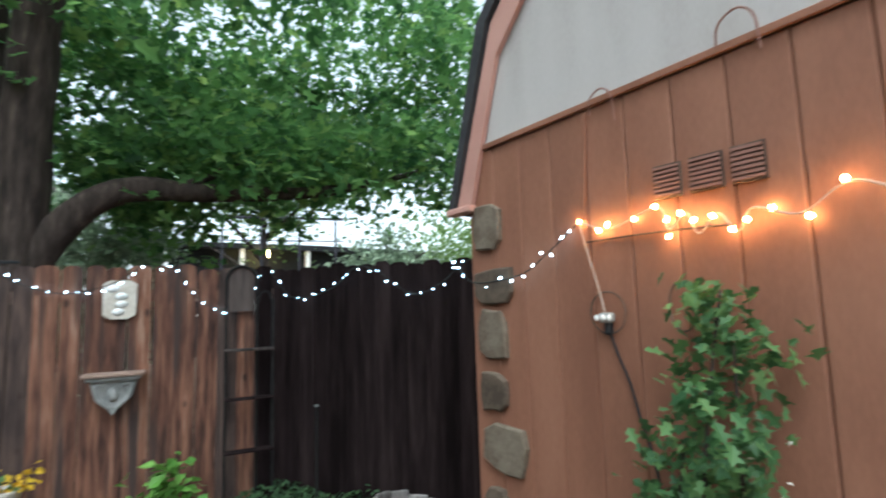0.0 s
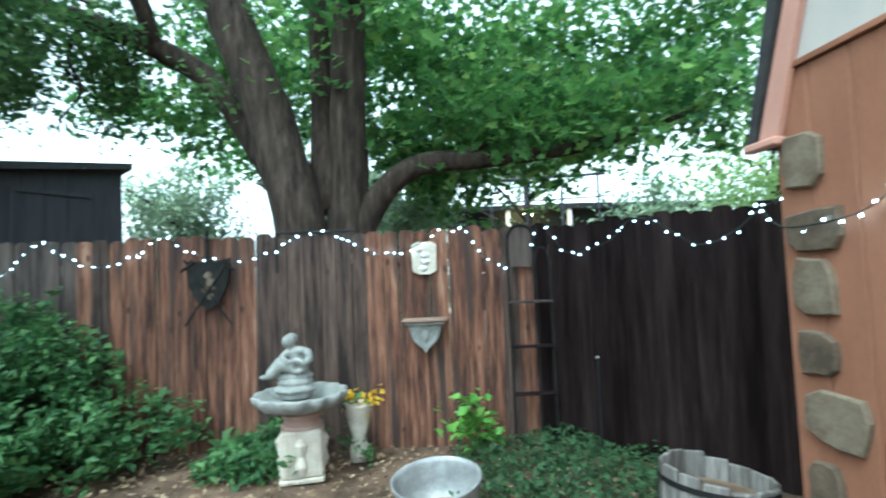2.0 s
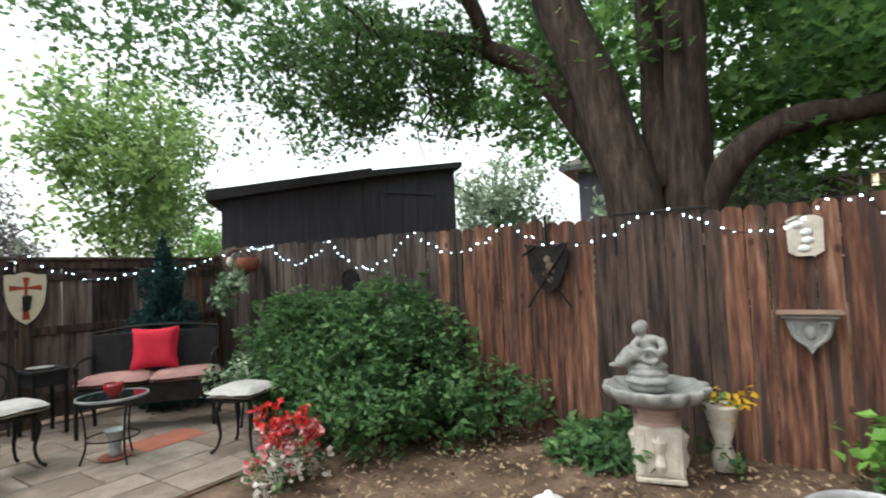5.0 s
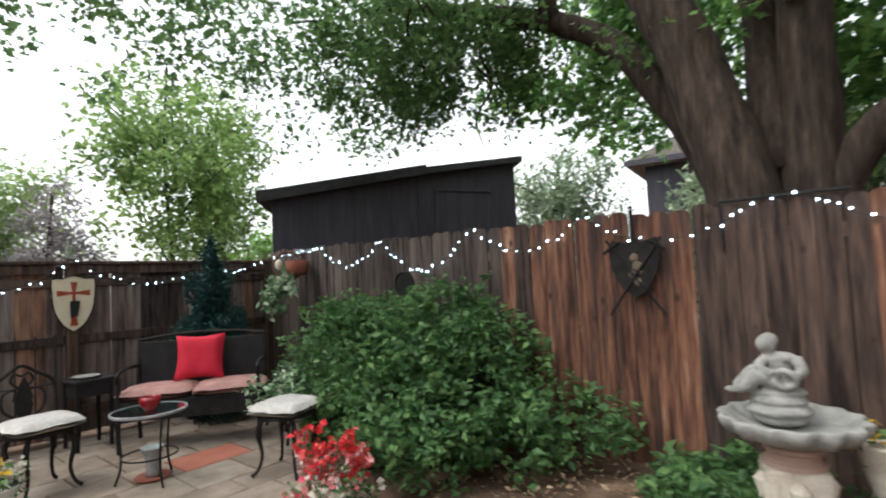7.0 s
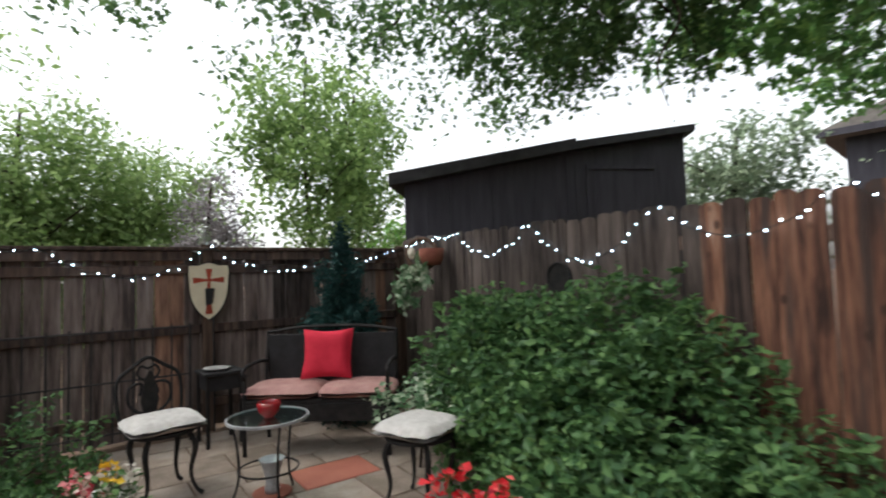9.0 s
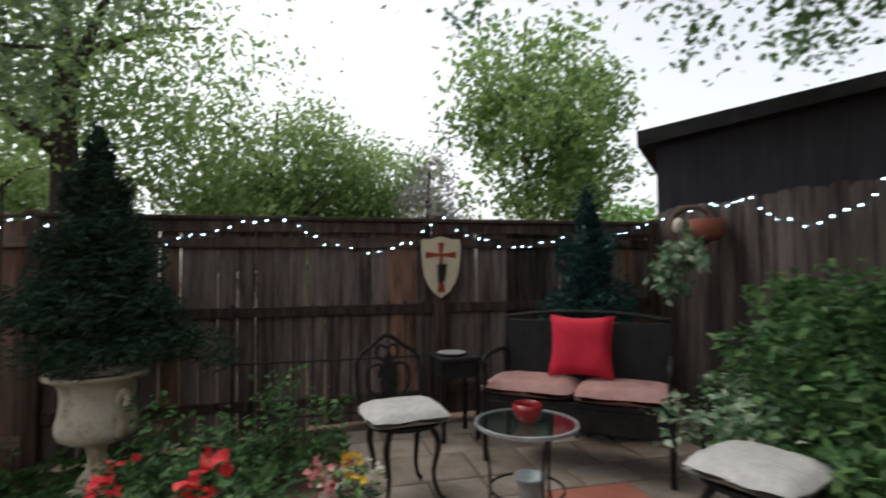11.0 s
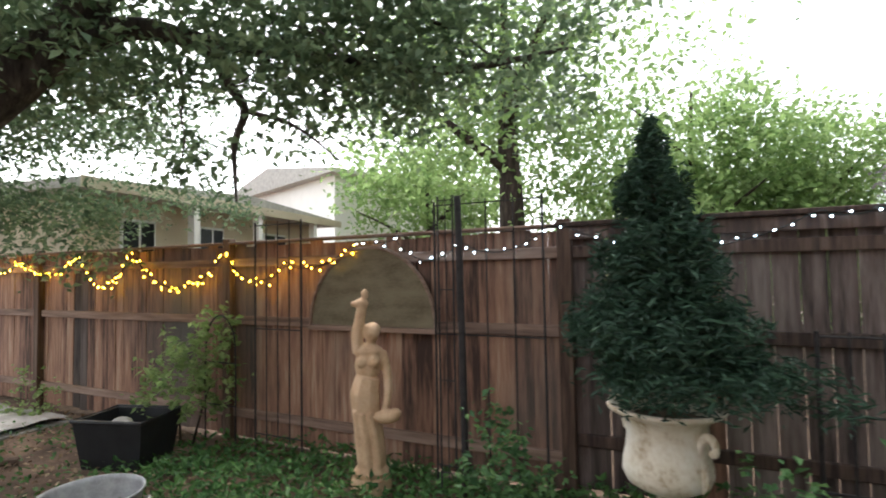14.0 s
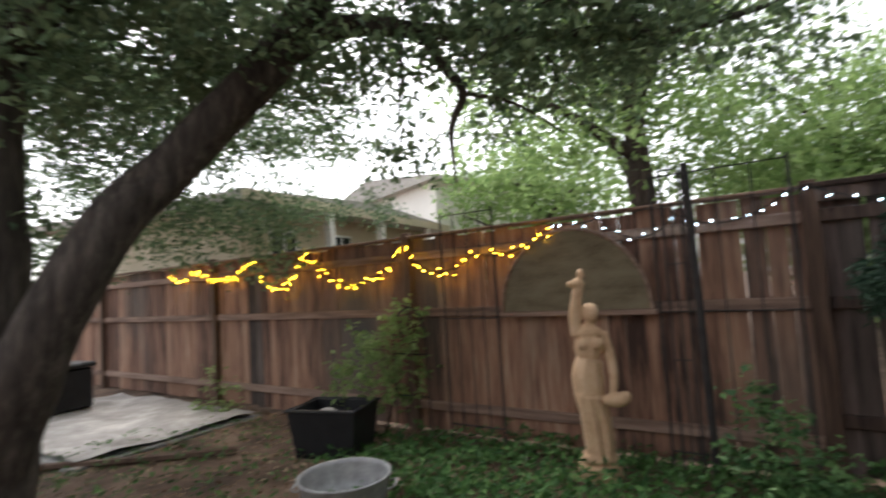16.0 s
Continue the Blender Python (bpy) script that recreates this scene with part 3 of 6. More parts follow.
# ---------------- house wall at the start ----------------
def house():
    h = thing("house", (1.55, -4.18, 0), "terracotta board-sided house end with beige gable and stone corner", "house", rz=189)
    L = 9.0
    part("wall_core", bm_box((0.0, 0.03, -0.1), (L, 0.2, 2.3)), "siding", h)
    part("side_wall", bm_box((0.0, 0.2, -0.1), (0.15, 6.0, 2.0)), "siding", h)
    board = mesh_of(bm_box((0, 0, -0.1), (0.2, 0.028, 2.285), 0.006), "siding_board")
    board.materials.append(M["siding"])
    for k in range(int(L / 0.2035)):
        ob = part("siding_board", board, "siding", h)
        ob.matrix_basis = pose(0.006 + k * 0.2035, 0.0, 0)
    part("gable", bm_slab([(0.06, 2.301), (9.0, 2.301), (8.4, 3.6), (4.5, 4.9), (1.3, 3.86), (0.33, 2.9)], 0.12, at=0.0), "gable", h)
    part("belt_trim", bm_box((0.06, -0.02, 2.285), (9.0, -0.003, 2.315), 0.004), "siding", h)
    part("fascia", bm_slab([(-0.06, 2.0), (0.06, 2.0), (0.31, 2.76), (1.33, 3.8), (4.5, 4.78), (4.5, 4.92), (1.28, 3.92), (0.28, 2.95)], 0.03, at=-0.034), "pink", h)
    part("roof", bm_slab([(-0.12, 1.97), (-0.075, 1.97), (0.27, 2.96), (1.27, 3.93), (4.5, 4.93), (8.4, 3.93), (9.1, 2.2), (9.2, 2.2), (8.5, 4.0), (4.5, 5.03), (1.2, 4.0), (0.19, 2.98)], 6.5, at=-0.06), "roof", h)
    part("gutter_end", bm_box((-0.13, -0.07, 1.955), (0.08, -0.003, 1.995), 0.008), "pink", h, "salmon painted eave return")
    for k, (x0, z0, x1, z1) in enumerate(((0.05, 1.73, 0.27, 1.99), (0.05, 1.45, 0.34, 1.64), (0.06, 1.17, 0.28, 1.43), (0.07, 0.90, 0.27, 1.10), (0.07, 0.61, 0.39, 0.85), (0.07, 0.3, 0.25, 0.53), (0.05, 0.0, 0.33, 0.25))):
        cx, cz = (x0 + x1) / 2, (z0 + z1) / 2
        n = 11
        o = []
        for i in range(n):
            a = 2 * math.pi * i / n + 0.2 * k
            sq = 1 / max(abs(math.cos(a)), abs(math.sin(a))) ** 0.95
            j = rng.uniform(0.88, 1.03)
            o.append((cx + (x1 - x0) / 2 * math.cos(a) * sq * j, cz + (z1 - z0) / 2 * math.sin(a) * sq * j))
        bm = bm_slab(list(reversed(o)), 0.03, at=-0.03)
        bmesh.ops.bevel(bm, geom=[e for e in bm.edges if abs(e.verts[0].co.y + 0.03) < 1e-4 and abs(e.verts[1].co.y + 0.03) < 1e-4], offset=0.008, segments=1, affect="EDGES")
        part("corner_stone", bm, "flag", h)
    for x0, x1 in ((1.14, 1.25), (1.28, 1.4), (1.425, 1.535)):
        v = part("wall_vent", bm_box((x0, -0.012, 1.82), (x1, -0.002, 1.95), 0.002), "post", h)
        for k in range(7):
            z = 1.83 + k * 0.017
            bm = bm_box((x0 + 0.006, -0.02, z), (x1 - 0.006, -0.013, z + 0.01))
            ob = part("slat", bm, "vent", v)
    return h


HOUSE = house()
WALL = pose(1.55, -4.18, 0, 0, 0, 189)


def on_wall(x, z, out=0.03):
    return WALL @ Vector((x, -out, z))


# ---------------- lights on strings ----------------
BULB = {}


def light_string(label, waypoints, spacing, bulb, radius, jitter=0.028, mat_cable="cable", group="string lights"):
    s = thing("string_light", (0, 0, 0), label, "string light", group=group)
    line = smooth_line(waypoints, 8)
    part("cable", bm_tube(line[::2] + ([line[-1]] if len(line) % 2 == 0 else []), 0.0035, 4, per=2), mat_cable, s)
    if bulb not in BULB:
        bm = bm_ball((0, 0, -radius * 0.9), (radius * 0.85, radius * 0.85, radius * 1.15), sub=1)
        BULB[bulb] = mesh_of(bm, "bulb", True)
        BULB[bulb].materials.append(M[bulb])
    acc = 0.0
    for a, b in zip(line, line[1:]):
        seg = (b - a).length
        while acc < seg:
            q = a.lerp(b, acc / seg)
            ob = part("bulb", BULB[bulb], bulb, s)
            ob.matrix_basis = pose(q.x + rng.uniform(-0.006, 0.006), q.y + rng.uniform(-0.006, 0.006), q.z + rng.uniform(-jitter, jitter), rng.uniform(-60, 60), rng.uniform(-60, 60), 0)
            acc += spacing * rng.uniform(0.6, 1.4)
        acc -= seg
    return s


def swag(anchors, sag, axis, plane):
    """Way points hanging between anchors (u, z)."""
    pts = []
    for (u0, z0), (u1, z1), s in zip(anchors, anchors[1:], sag):
        for t in (0.0, 0.2, 0.5, 0.8):
            z = z0 + (z1 - z0) * t - s * 4 * t * (1 - t)
            u = u0 + (u1 - u0) * t
            pts.append((plane, u, z) if axis == "x" else (u, plane, z))
    u, z = anchors[-1]
    pts.append((plane, u, z) if axis == "x" else (u, plane, z))
    return pts


light_string("cool white string lights swagged along the cedar fence top", swag(
    [(4.3, 1.78), (3.9, 1.87), (3.3, 1.865), (2.22, 1.865), (1.01, 1.87), (-0.07, 1.84), (-1.32, 1.84), (-1.58, 1.82), (-2.47, 1.81), (-2.68, 1.81), (-3.3, 1.75)],
    (0.03, 0.02, 0.25, 0.36, 0.24, 0.23, 0.0, 0.2, 0.0, 0.3), "x", 3.375), 0.095, "bulb_white", 0.006)
dk = [(3.36, -3.4, 1.75), (3.22, -3.55, 1.55), (3.0, -3.8, 1.62), (2.9, -3.93, 1.76), (2.78, -4.06, 1.74), (2.6, -4.28, 1.55), (2.45, -4.45, 1.62), (2.3, -4.62, 1.78), (2.0, -4.93, 1.8)]
light_string("cool white string lights swagged along the dark corner fence", [(x - 0.03, y + 0.03, z) for x, y, z in dk], 0.085, "bulb_white", 0.006)
light_string("cool white string lights rising across the house wall", [on_wall(*q) for q in ((-0.12, 1.72), (-0.01, 1.6), (0.13, 1.565), (0.42, 1.59), (0.59, 1.67), (0.79, 1.79))], 0.085, "bulb_white", 0.006)
zig = [(0.79, 1.79), (0.95, 1.74), (1.16, 1.79), (1.2, 1.70), (1.27, 1.75), (1.31, 1.67), (1.38, 1.73), (1.44, 1.66), (1.49, 1.73), (1.62, 1.69), (1.75, 1.76), (1.9, 1.71), (2.2, 1.74), (2.6, 1.7), (3.0, 1.74)]
light_string("warm orange string lights zigzagging over the house wall", [on_wall(x, z, 0.035) for x, z in zig], 0.085, "bulb_orange", 0.0115, mat_cable="cord")
light_string("cool white string lights along the rail fence", swag(
    [(-3.8, 1.71), (-3.4, 1.7), (-2.81, 1.66), (-2.1, 1.75), (-1.97, 1.74), (-0.48, 1.75), (-0.17, 1.752), (1.11, 1.74), (1.2, 1.76), (2.3, 1.62), (3.3, 1.75)],
    (0.02, 0.16, 0.13, 0.0, 0.2, 0.03, 0.26, 0.0, 0.16, 0.05), "y", 4.385), 0.11, "bulb_white", 0.006)
YA = [(-9.9, 1.64), (-9.27, 1.68), (-7.93, 1.67), (-6.88, 1.70), (-5.42, 1.65), (-4.6, 1.54), (-3.78, 1.72)]
light_string("amber yellow string lights swagged along the rail fence", swag(YA, (0.15, 0.2, 0.36, 0.37, 0.22, 0.12), "y", 4.385), 0.1, "bulb_yellow", 0.007, 0.045)
light_string("amber yellow string lights swagged along the rail fence", swag([(u, z - 0.03) for u, z in YA], (0.12, 0.18, 0.33, 0.35, 0.2, 0.1), "y", 4.39), 0.15, "bulb_yellow", 0.007, 0.06)


# ---------------- trees ----------------
def tree(label, limbs, crowns, mat, per, spread, size, name="tree", leaf_label="", more=(), lobed=False, bark="bark"):
    """Tapered limbs, and a crown of leaves gathered in clumps."""
    t = thing(name, limbs[0][0][0], label, "tree")
    o = Vector(limbs[0][0][0])
    for k, (line, radii) in enumerate(limbs):
        bm = bm_tube([Vector(q) - o for q in line], radii, 12 if max(radii) > 0.12 else 6, knobbly=0.18)
        part("trunk" if k == 0 else "limb", bm, bark, t, smooth=True)
    c = np.concatenate(crowns) - np.array(o)
    part("crown", leaf_mesh("crown", clumps(c, per, spread), size, 0.5, 0.6, 0.6, lobed=lobed), mat, t, leaf_label, kind="stuff")
    for c2, per2, spread2, size2, mat2 in more:
        part("crown", leaf_mesh("crown", clumps(np.concatenate(c2) - np.array(o), per2, spread2), size2, 0.5, 0.5, 0.6, lobed=lobed), mat2, t, kind="stuff")
    return t


def shell(c, r, n, low=-0.5, hollow=0.55):
    """Points in the outer part of an ellipsoid."""
    d = rng.normal(0, 1, (n * 4, 3))
    d /= np.linalg.norm(d, axis=1)[:, None]
    d = d[d[:, 2] > low][:n]
    return np.array(c) + d * np.array(r) * rng.uniform(hollow, 1.0, (len(d), 1))


def along(line, n, wide):
    pts_ = smooth_line(line, 8)
    k = rng.integers(0, len(pts_), n)
    return np.array([pts_[i] for i in k]) + rng.normal(0, wide, (n, 3))


def twigs(n, lo, hi, seed):
    """Thin crooked drooping side branches."""
    r = random.Random(seed)
    made = []
    for k in range(n):
        q = Vector([r.uniform(a, b) for a, b in zip(lo, hi)])
        line, d = [tuple(q)], Vector((r.uniform(0.2, 1.0), r.uniform(-0.4, 0.5), r.uniform(-0.5, 0.15)))
        for i in range(5):
            d = (d + Vector((r.uniform(-0.5, 0.5), r.uniform(-0.5, 0.5), r.uniform(-0.55, 0.25)))).normalized()
            q = q + d * r.uniform(0.1, 0.24)
            line.append(tuple(q))
        made.append((line, [0.016, 0.013, 0.010, 0.007, 0.005, 0.003]))
    return made


E_LIMBS = [
    ([(3.95, -1.22, -0.1), (3.95, -1.2, 1.2), (3.95, -1.13, 1.9), (3.95, -0.82, 3.1), (3.95, -0.46, 4.1), (3.95, 0.0, 5.6)], [0.38, 0.31, 0.255, 0.23, 0.21, 0.12]),
    ([(4.15, -1.48, 0.3), (4.15, -1.53, 1.9), (4.15, -1.57, 3.1), (4.2, -1.6, 4.4), (4.3, -1.5, 6.2)], [0.3, 0.21, 0.175, 0.16, 0.1]),
    ([(4.15, -1.55, 1.7), (4.15, -1.9, 2.28), (4.12, -2.3, 2.53), (4.1, -2.9, 2.54), (4.1, -3.9, 2.62), (4.0, -5.0, 2.9)], [0.16, 0.135, 0.11, 0.085, 0.06, 0.025]),
    ([(4.12, -2.6, 2.53), (4.3, -3.3, 2.9), (4.5, -4.2, 3.1)], [0.045, 0.03, 0.012]),
    ([(4.4, -0.98, 0.6), (4.4, -0.97, 1.9), (4.35, -0.42, 3.1), (4.3, 0.13, 3.75), (4.0, 0.99, 4.13), (3.4, 2.2, 4.45)], [0.2, 0.16, 0.135, 0.12, 0.095, 0.04]),
    ([(4.2, 0.45, 3.9), (3.9, 0.5, 4.4), (3.3, 0.9, 4.9), (2.4, 1.6, 5.2)], [0.1, 0.09, 0.07, 0.03]),
    ([(4.1, -0.2, 4.4), (3.2, 0.1, 4.9), (2.0, 0.2, 5.0), (0.9, 0.6, 4.7)], [0.12, 0.09, 0.06, 0.03]),
    ([(4.2, -1.58, 4.2), (3.3, -2.0, 4.6), (2.2, -2.6, 4.6), (1.0, -2.8, 4.3)], [0.12, 0.09, 0.06, 0.03]),
    ([(3.95, 1.0, 4.12), (3.9, 1.15, 3.75), (3.95, 1.05, 3.4), (3.85, 1.2, 3.05), (3.9, 1.15, 2.7)], [0.028, 0.018, 0.013, 0.009, 0.004]),
    ([(4.15, -1.3, 2.1), (4.3, -1.28, 3.1), (4.5, -1.2, 4.6), (4.7, -1.1, 6.0)], [0.16, 0.13, 0.1, 0.06]),
]
E_TWIGS = twigs(12, (2.6, 0.4, 3.7), (4.2, 2.0, 4.3), 3) + twigs(8, (2.6, 1.8, 3.8), (4.0, 3.2, 4.4), 5)
E_LIMBS += E_TWIGS
tree("great old maple with forked trunks leaning over the fence", E_LIMBS, [
    shell((6.0, -4.0, 5.0), (2.2, 3.4, 1.8), 90, -0.85), [q + np.array((0.75, 0, 0.35)) for q in along(E_LIMBS[2][0][1:], 26, 0.3)], [q + np.array((0.3, 0, 0.1)) for q in along(E_LIMBS[3][0], 18, 0.3)], [q + np.array((-0.15, 0, 0.12)) for q in along(E_LIMBS[2][0][3:], 14, 0.2)],
    in_box((4.6, -6.5, 3.3), (8.0, -1.6, 4.8), 48), in_box((5.0, -2.2, 3.3), (8.2, 1.0, 5.9), 70),
    along(E_LIMBS[7][0], 30, 0.6),
    in_box((1.2, -3.5, 4.7), (4.6, 0.5, 6.2), 14), in_box((3.2, -5.6, 3.9), (5.4, -2.8, 4.9), 18), in_box((4.5, -6.6, 2.9), (7.2, -2.4, 4.3), 46)],
    "leaf", 68, (0.26, 0.26, 0.15), 0.13, lobed=True, more=[
        ([along(E_LIMBS[4][0][3:], 22, 0.4), along(E_LIMBS[6][0], 26, 0.55), in_box((2.4, 0.8, 3.9), (4.4, 3.6, 5.0), 34), in_box((-0.6, 1.4, 3.75), (3.0, 4.2, 4.6), 52),
          in_box((0.2, 2.2, 3.4), (2.6, 4.0, 3.7), 6), in_box((3.2, 2.3, 3.3), (4.8, 3.9, 4.1), 22), in_box((3.0, 0.6, 3.35), (4.4, 2.2, 4.1), 20), *[along(w[0][1:], 3, 0.1) for w in E_TWIGS]],
         72, (0.17, 0.17, 0.15), 0.08, "leaf_mid"),
        ([in_box((5.0, 0.9, 3.4), (6.2, 1.9, 4.1), 8), in_box((4.6, -0.7, 3.3), (5.8, 0.8, 4.6), 18)], 80, (0.2, 0.2, 0.14), 0.12, "leaf")])

W_LIMBS = [
    ([(-6.38, 1.27, -0.3), (-6.37, 1.27, 0.6), (-6.36, 1.28, 2.0), (-6.35, 1.32, 4.2)], [0.34, 0.3, 0.26, 0.18]),
    ([(-6.42, 1.25, -0.1), (-5.98, 1.45, 0.97), (-5.72, 1.8, 1.78), (-5.57, 2.11, 2.18), (-5.11, 2.56, 2.87), (-4.78, 2.83, 3.55), (-4.5, 3.1, 4.6)], [0.22, 0.18, 0.165, 0.16, 0.15, 0.13, 0.08]),
    ([(-5.08, 2.58, 2.95), (-4.72, 2.95, 3.2), (-4.2, 3.18, 3.08), (-3.5, 3.5, 2.95), (-2.7, 3.9, 2.85), (-1.9, 4.3, 3.0)], [0.13, 0.085, 0.06, 0.045, 0.032, 0.014]),
    ([(-4.2, 3.18, 3.08), (-4.05, 3.2, 2.8), (-3.92, 3.25, 2.57), (-4.05, 3.28, 2.35), (-4.05, 3.3, 1.95)], [0.045, 0.042, 0.034, 0.024, 0.009]),
    ([(-4.86, 2.76, 3.4), (-4.2, 3.4, 3.7), (-3.0, 4.0, 3.6), (-1.8, 4.4, 3.4)], [0.09, 0.06, 0.035, 0.012]),
    ([(-6.2, 1.45, 3.0), (-5.4, 1.7, 3.6), (-4.4, 2.0, 4.0), (-3.2, 2.4, 4.1)], [0.13, 0.09, 0.06, 0.02]),
    ([(-3.92, 3.25, 2.57), (-3.6, 3.4, 2.45), (-3.3, 3.5, 2.2)], [0.02, 0.012, 0.006]),
]
W_TWIGS = twigs(14, (-4.7, 2.95, 2.9), (-2.6, 3.9, 3.2), 4) + twigs(10, (-4.2, 3.3, 3.4), (-2.4, 4.2, 3.7), 9)
W_LIMBS += W_TWIGS
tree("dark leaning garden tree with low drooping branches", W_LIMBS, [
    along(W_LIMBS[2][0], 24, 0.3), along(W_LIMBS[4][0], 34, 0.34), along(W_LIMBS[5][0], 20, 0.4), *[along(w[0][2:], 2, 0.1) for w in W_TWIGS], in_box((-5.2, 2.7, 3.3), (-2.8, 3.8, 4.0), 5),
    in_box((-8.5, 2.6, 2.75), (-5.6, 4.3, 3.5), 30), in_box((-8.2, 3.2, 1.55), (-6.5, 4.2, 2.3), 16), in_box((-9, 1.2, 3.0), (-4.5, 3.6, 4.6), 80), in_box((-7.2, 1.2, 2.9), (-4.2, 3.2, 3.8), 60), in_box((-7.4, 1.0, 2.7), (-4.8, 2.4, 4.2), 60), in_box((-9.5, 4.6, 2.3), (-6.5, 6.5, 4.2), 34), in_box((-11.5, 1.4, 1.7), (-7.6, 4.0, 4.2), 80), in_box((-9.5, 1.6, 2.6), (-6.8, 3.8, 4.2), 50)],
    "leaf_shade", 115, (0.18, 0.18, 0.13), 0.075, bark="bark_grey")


def far_tree(label, x, y, height, radius, mat, n=60, per=90, size=0.2, low=0.25, trunk=0.14, squeeze=1.0):
    z0 = ground_at(x)
    limbs = [([(x, y, z0), (x + 0.05, y, height * 0.3), (x - 0.05, y + 0.05, height * 0.6), (x, y, height * 0.9)], [trunk, trunk * 0.8, trunk * 0.5, 0.03])]
    for k in range(4):
        a = k * 1.7 + x
        limbs.append(([(x, y, height * (0.3 + 0.1 * k)), (x + 0.4 * radius * math.cos(a), y + 0.4 * radius * math.sin(a), height * (0.42 + 0.1 * k)), (x + 0.8 * radius * math.cos(a), y + 0.8 * radius * math.sin(a), height * (0.5 + 0.1 * k))], [trunk * 0.45, trunk * 0.25, 0.015]))
    c = shell((x, y, height * (0.5 + low / 2)), (radius, radius, height * (0.5 - low / 2) * squeeze), n, -1.1, 0.3)
    return tree(label, limbs, [c], mat, per, (radius * 0.16, radius * 0.16, radius * 0.14), size)


far_tree("mature green tree rising behind the rail fence", -4.3, 10.2, 8.5, 3.4, "leaf_pale", 110, 130, 0.15, 0.26, 0.3)
far_tree("slender young green tree behind the corner fence", 3.7, 8.4, 6.4, 1.5, "leaf_fresh", 80, 95, 0.14, 0.1, 0.06)
far_tree("slender young green tree behind the corner fence", 5.2, 9.4, 6.2, 1.2, "leaf_fresh", 60, 95, 0.14, 0.1, 0.06)
far_tree("bushy light green tree beyond the rail fence", -1.0, 14.0, 6.2, 2.8, "leaf_pale", 90, 260, 0.16, 0.0, 0.2)
far_tree("bushy light green tree beyond the rail fence", 1.6, 16.0, 5.2, 2.4, "leaf_pale", 80, 240, 0.16, 0.0, 0.2)
far_tree("mauve grey ornamental tree beyond the fence", 2.6, 11.6, 4.1, 1.1, "leaf_mauve", 60, 120, 0.1, 0.0, 0.1)
far_tree("light green tree beyond the rail fence", -8.5, 15.0, 6.5, 3.0, "leaf_pale", 60, 110, 0.22, 0.1, 0.2)
far_tree("light green shrub tree beyond the corner", 8.3, 12.6, 3.4, 1.7, "leaf_lime", 40, 90, 0.18, 0.0, 0.1)
far_tree("grey-green feathery tree behind the cedar fence", 9.6, 3.2, 4.3, 1.25, "leaf_grey", 70, 120, 0.13, 0.0, 0.12)
far_tree("grey-green feathery tree behind the cedar fence", 11.0, -7.2, 3.4, 1.6, "leaf_grey", 50, 120, 0.14, 0.0, 0.12)
far_tree("grey-green feathery tree behind the cedar fence", 11.5, 0.2, 4.4, 1.4, "leaf_grey", 80, 110, 0.17, 0.0, 0.2)
far_tree("broad green tree beyond the cedar fence", 13.5, -11.5, 6.0, 3.2, "leaf_pale", 60, 110, 0.2, 0.0, 0.2)
far_tree("grey-green feathery tree behind the cedar fence", 8.8, -1.75, 3.9, 1.0, "leaf_grey", 50, 120, 0.13, 0.0, 0.1)
far_tree("light green spreading tree beyond the cedar fence", 13.2, -4.6, 6.8, 2.8, "leaf_fresh", 70, 110, 0.18, 0.55, 0.16)


# ---------------- buildings outside ----------------
def shed():
    a, b = Vector((3.62, 4.72, 0)), Vector((7.3, 2.9, 0))
    rz = math.degrees(math.atan2((b - a).y, (b - a).x))
    L = (b - a).length
    s = thing("shed", a, "charcoal painted timber shed with sloping roof edge", "shed", rz=rz)
    def top(x):
        return 2.64 + 0.76 * (x / L) ** 0.85

    def skewed(bm):
        for v in bm.verts:
            v.co.x += 0.3 * max(0.0, v.co.y)
        return bm

    cut = (Vector((5.67, 3.66, 0)) - a).length
    part("wall", skewed(bm_slab([(0.0, 0.0), (L, 0.0), (L, top(L)), (cut, top(cut)), (0.0, top(0))], 1.6, at=0.03)), "shed", s)
    for k in range(int(L / 0.3)):
        x = k * 0.3
        part("batten", bm_box((x, 0.0, 0.0), (x + 0.297, 0.027, top(x) - 0.01), 0.002), "shed", s)
    part("corner_trim", bm_box((cut - 0.05, -0.03, 0), (cut + 0.05, -0.003, top(cut))), "shed", s)
    part("door_frame", bm_box((cut + 0.25, -0.02, 0), (cut + 0.31, -0.003, top(cut) - 0.25)), "shed", s)
    part("door_frame", bm_box((cut + 0.25, -0.02, top(cut) - 0.248), (L - 0.5, -0.003, top(cut) - 0.19)), "shed", s)
    part("roof", skewed(bm_slab([(-0.22, top(0) - 0.04), (cut + 0.06, top(cut)), (cut + 0.06, top(cut) + 0.15), (-0.22, top(0) + 0.12)], 2.0, at=-0.16)), "roof", s)
    part("roof", skewed(bm_slab([(cut + 0.064, top(cut) + 0.01), (L + 0.1, top(L)), (L + 0.1, top(L) + 0.1), (cut + 0.064, top(cut) + 0.12)], 1.9, at=-0.12)), "roof", s)


shed()


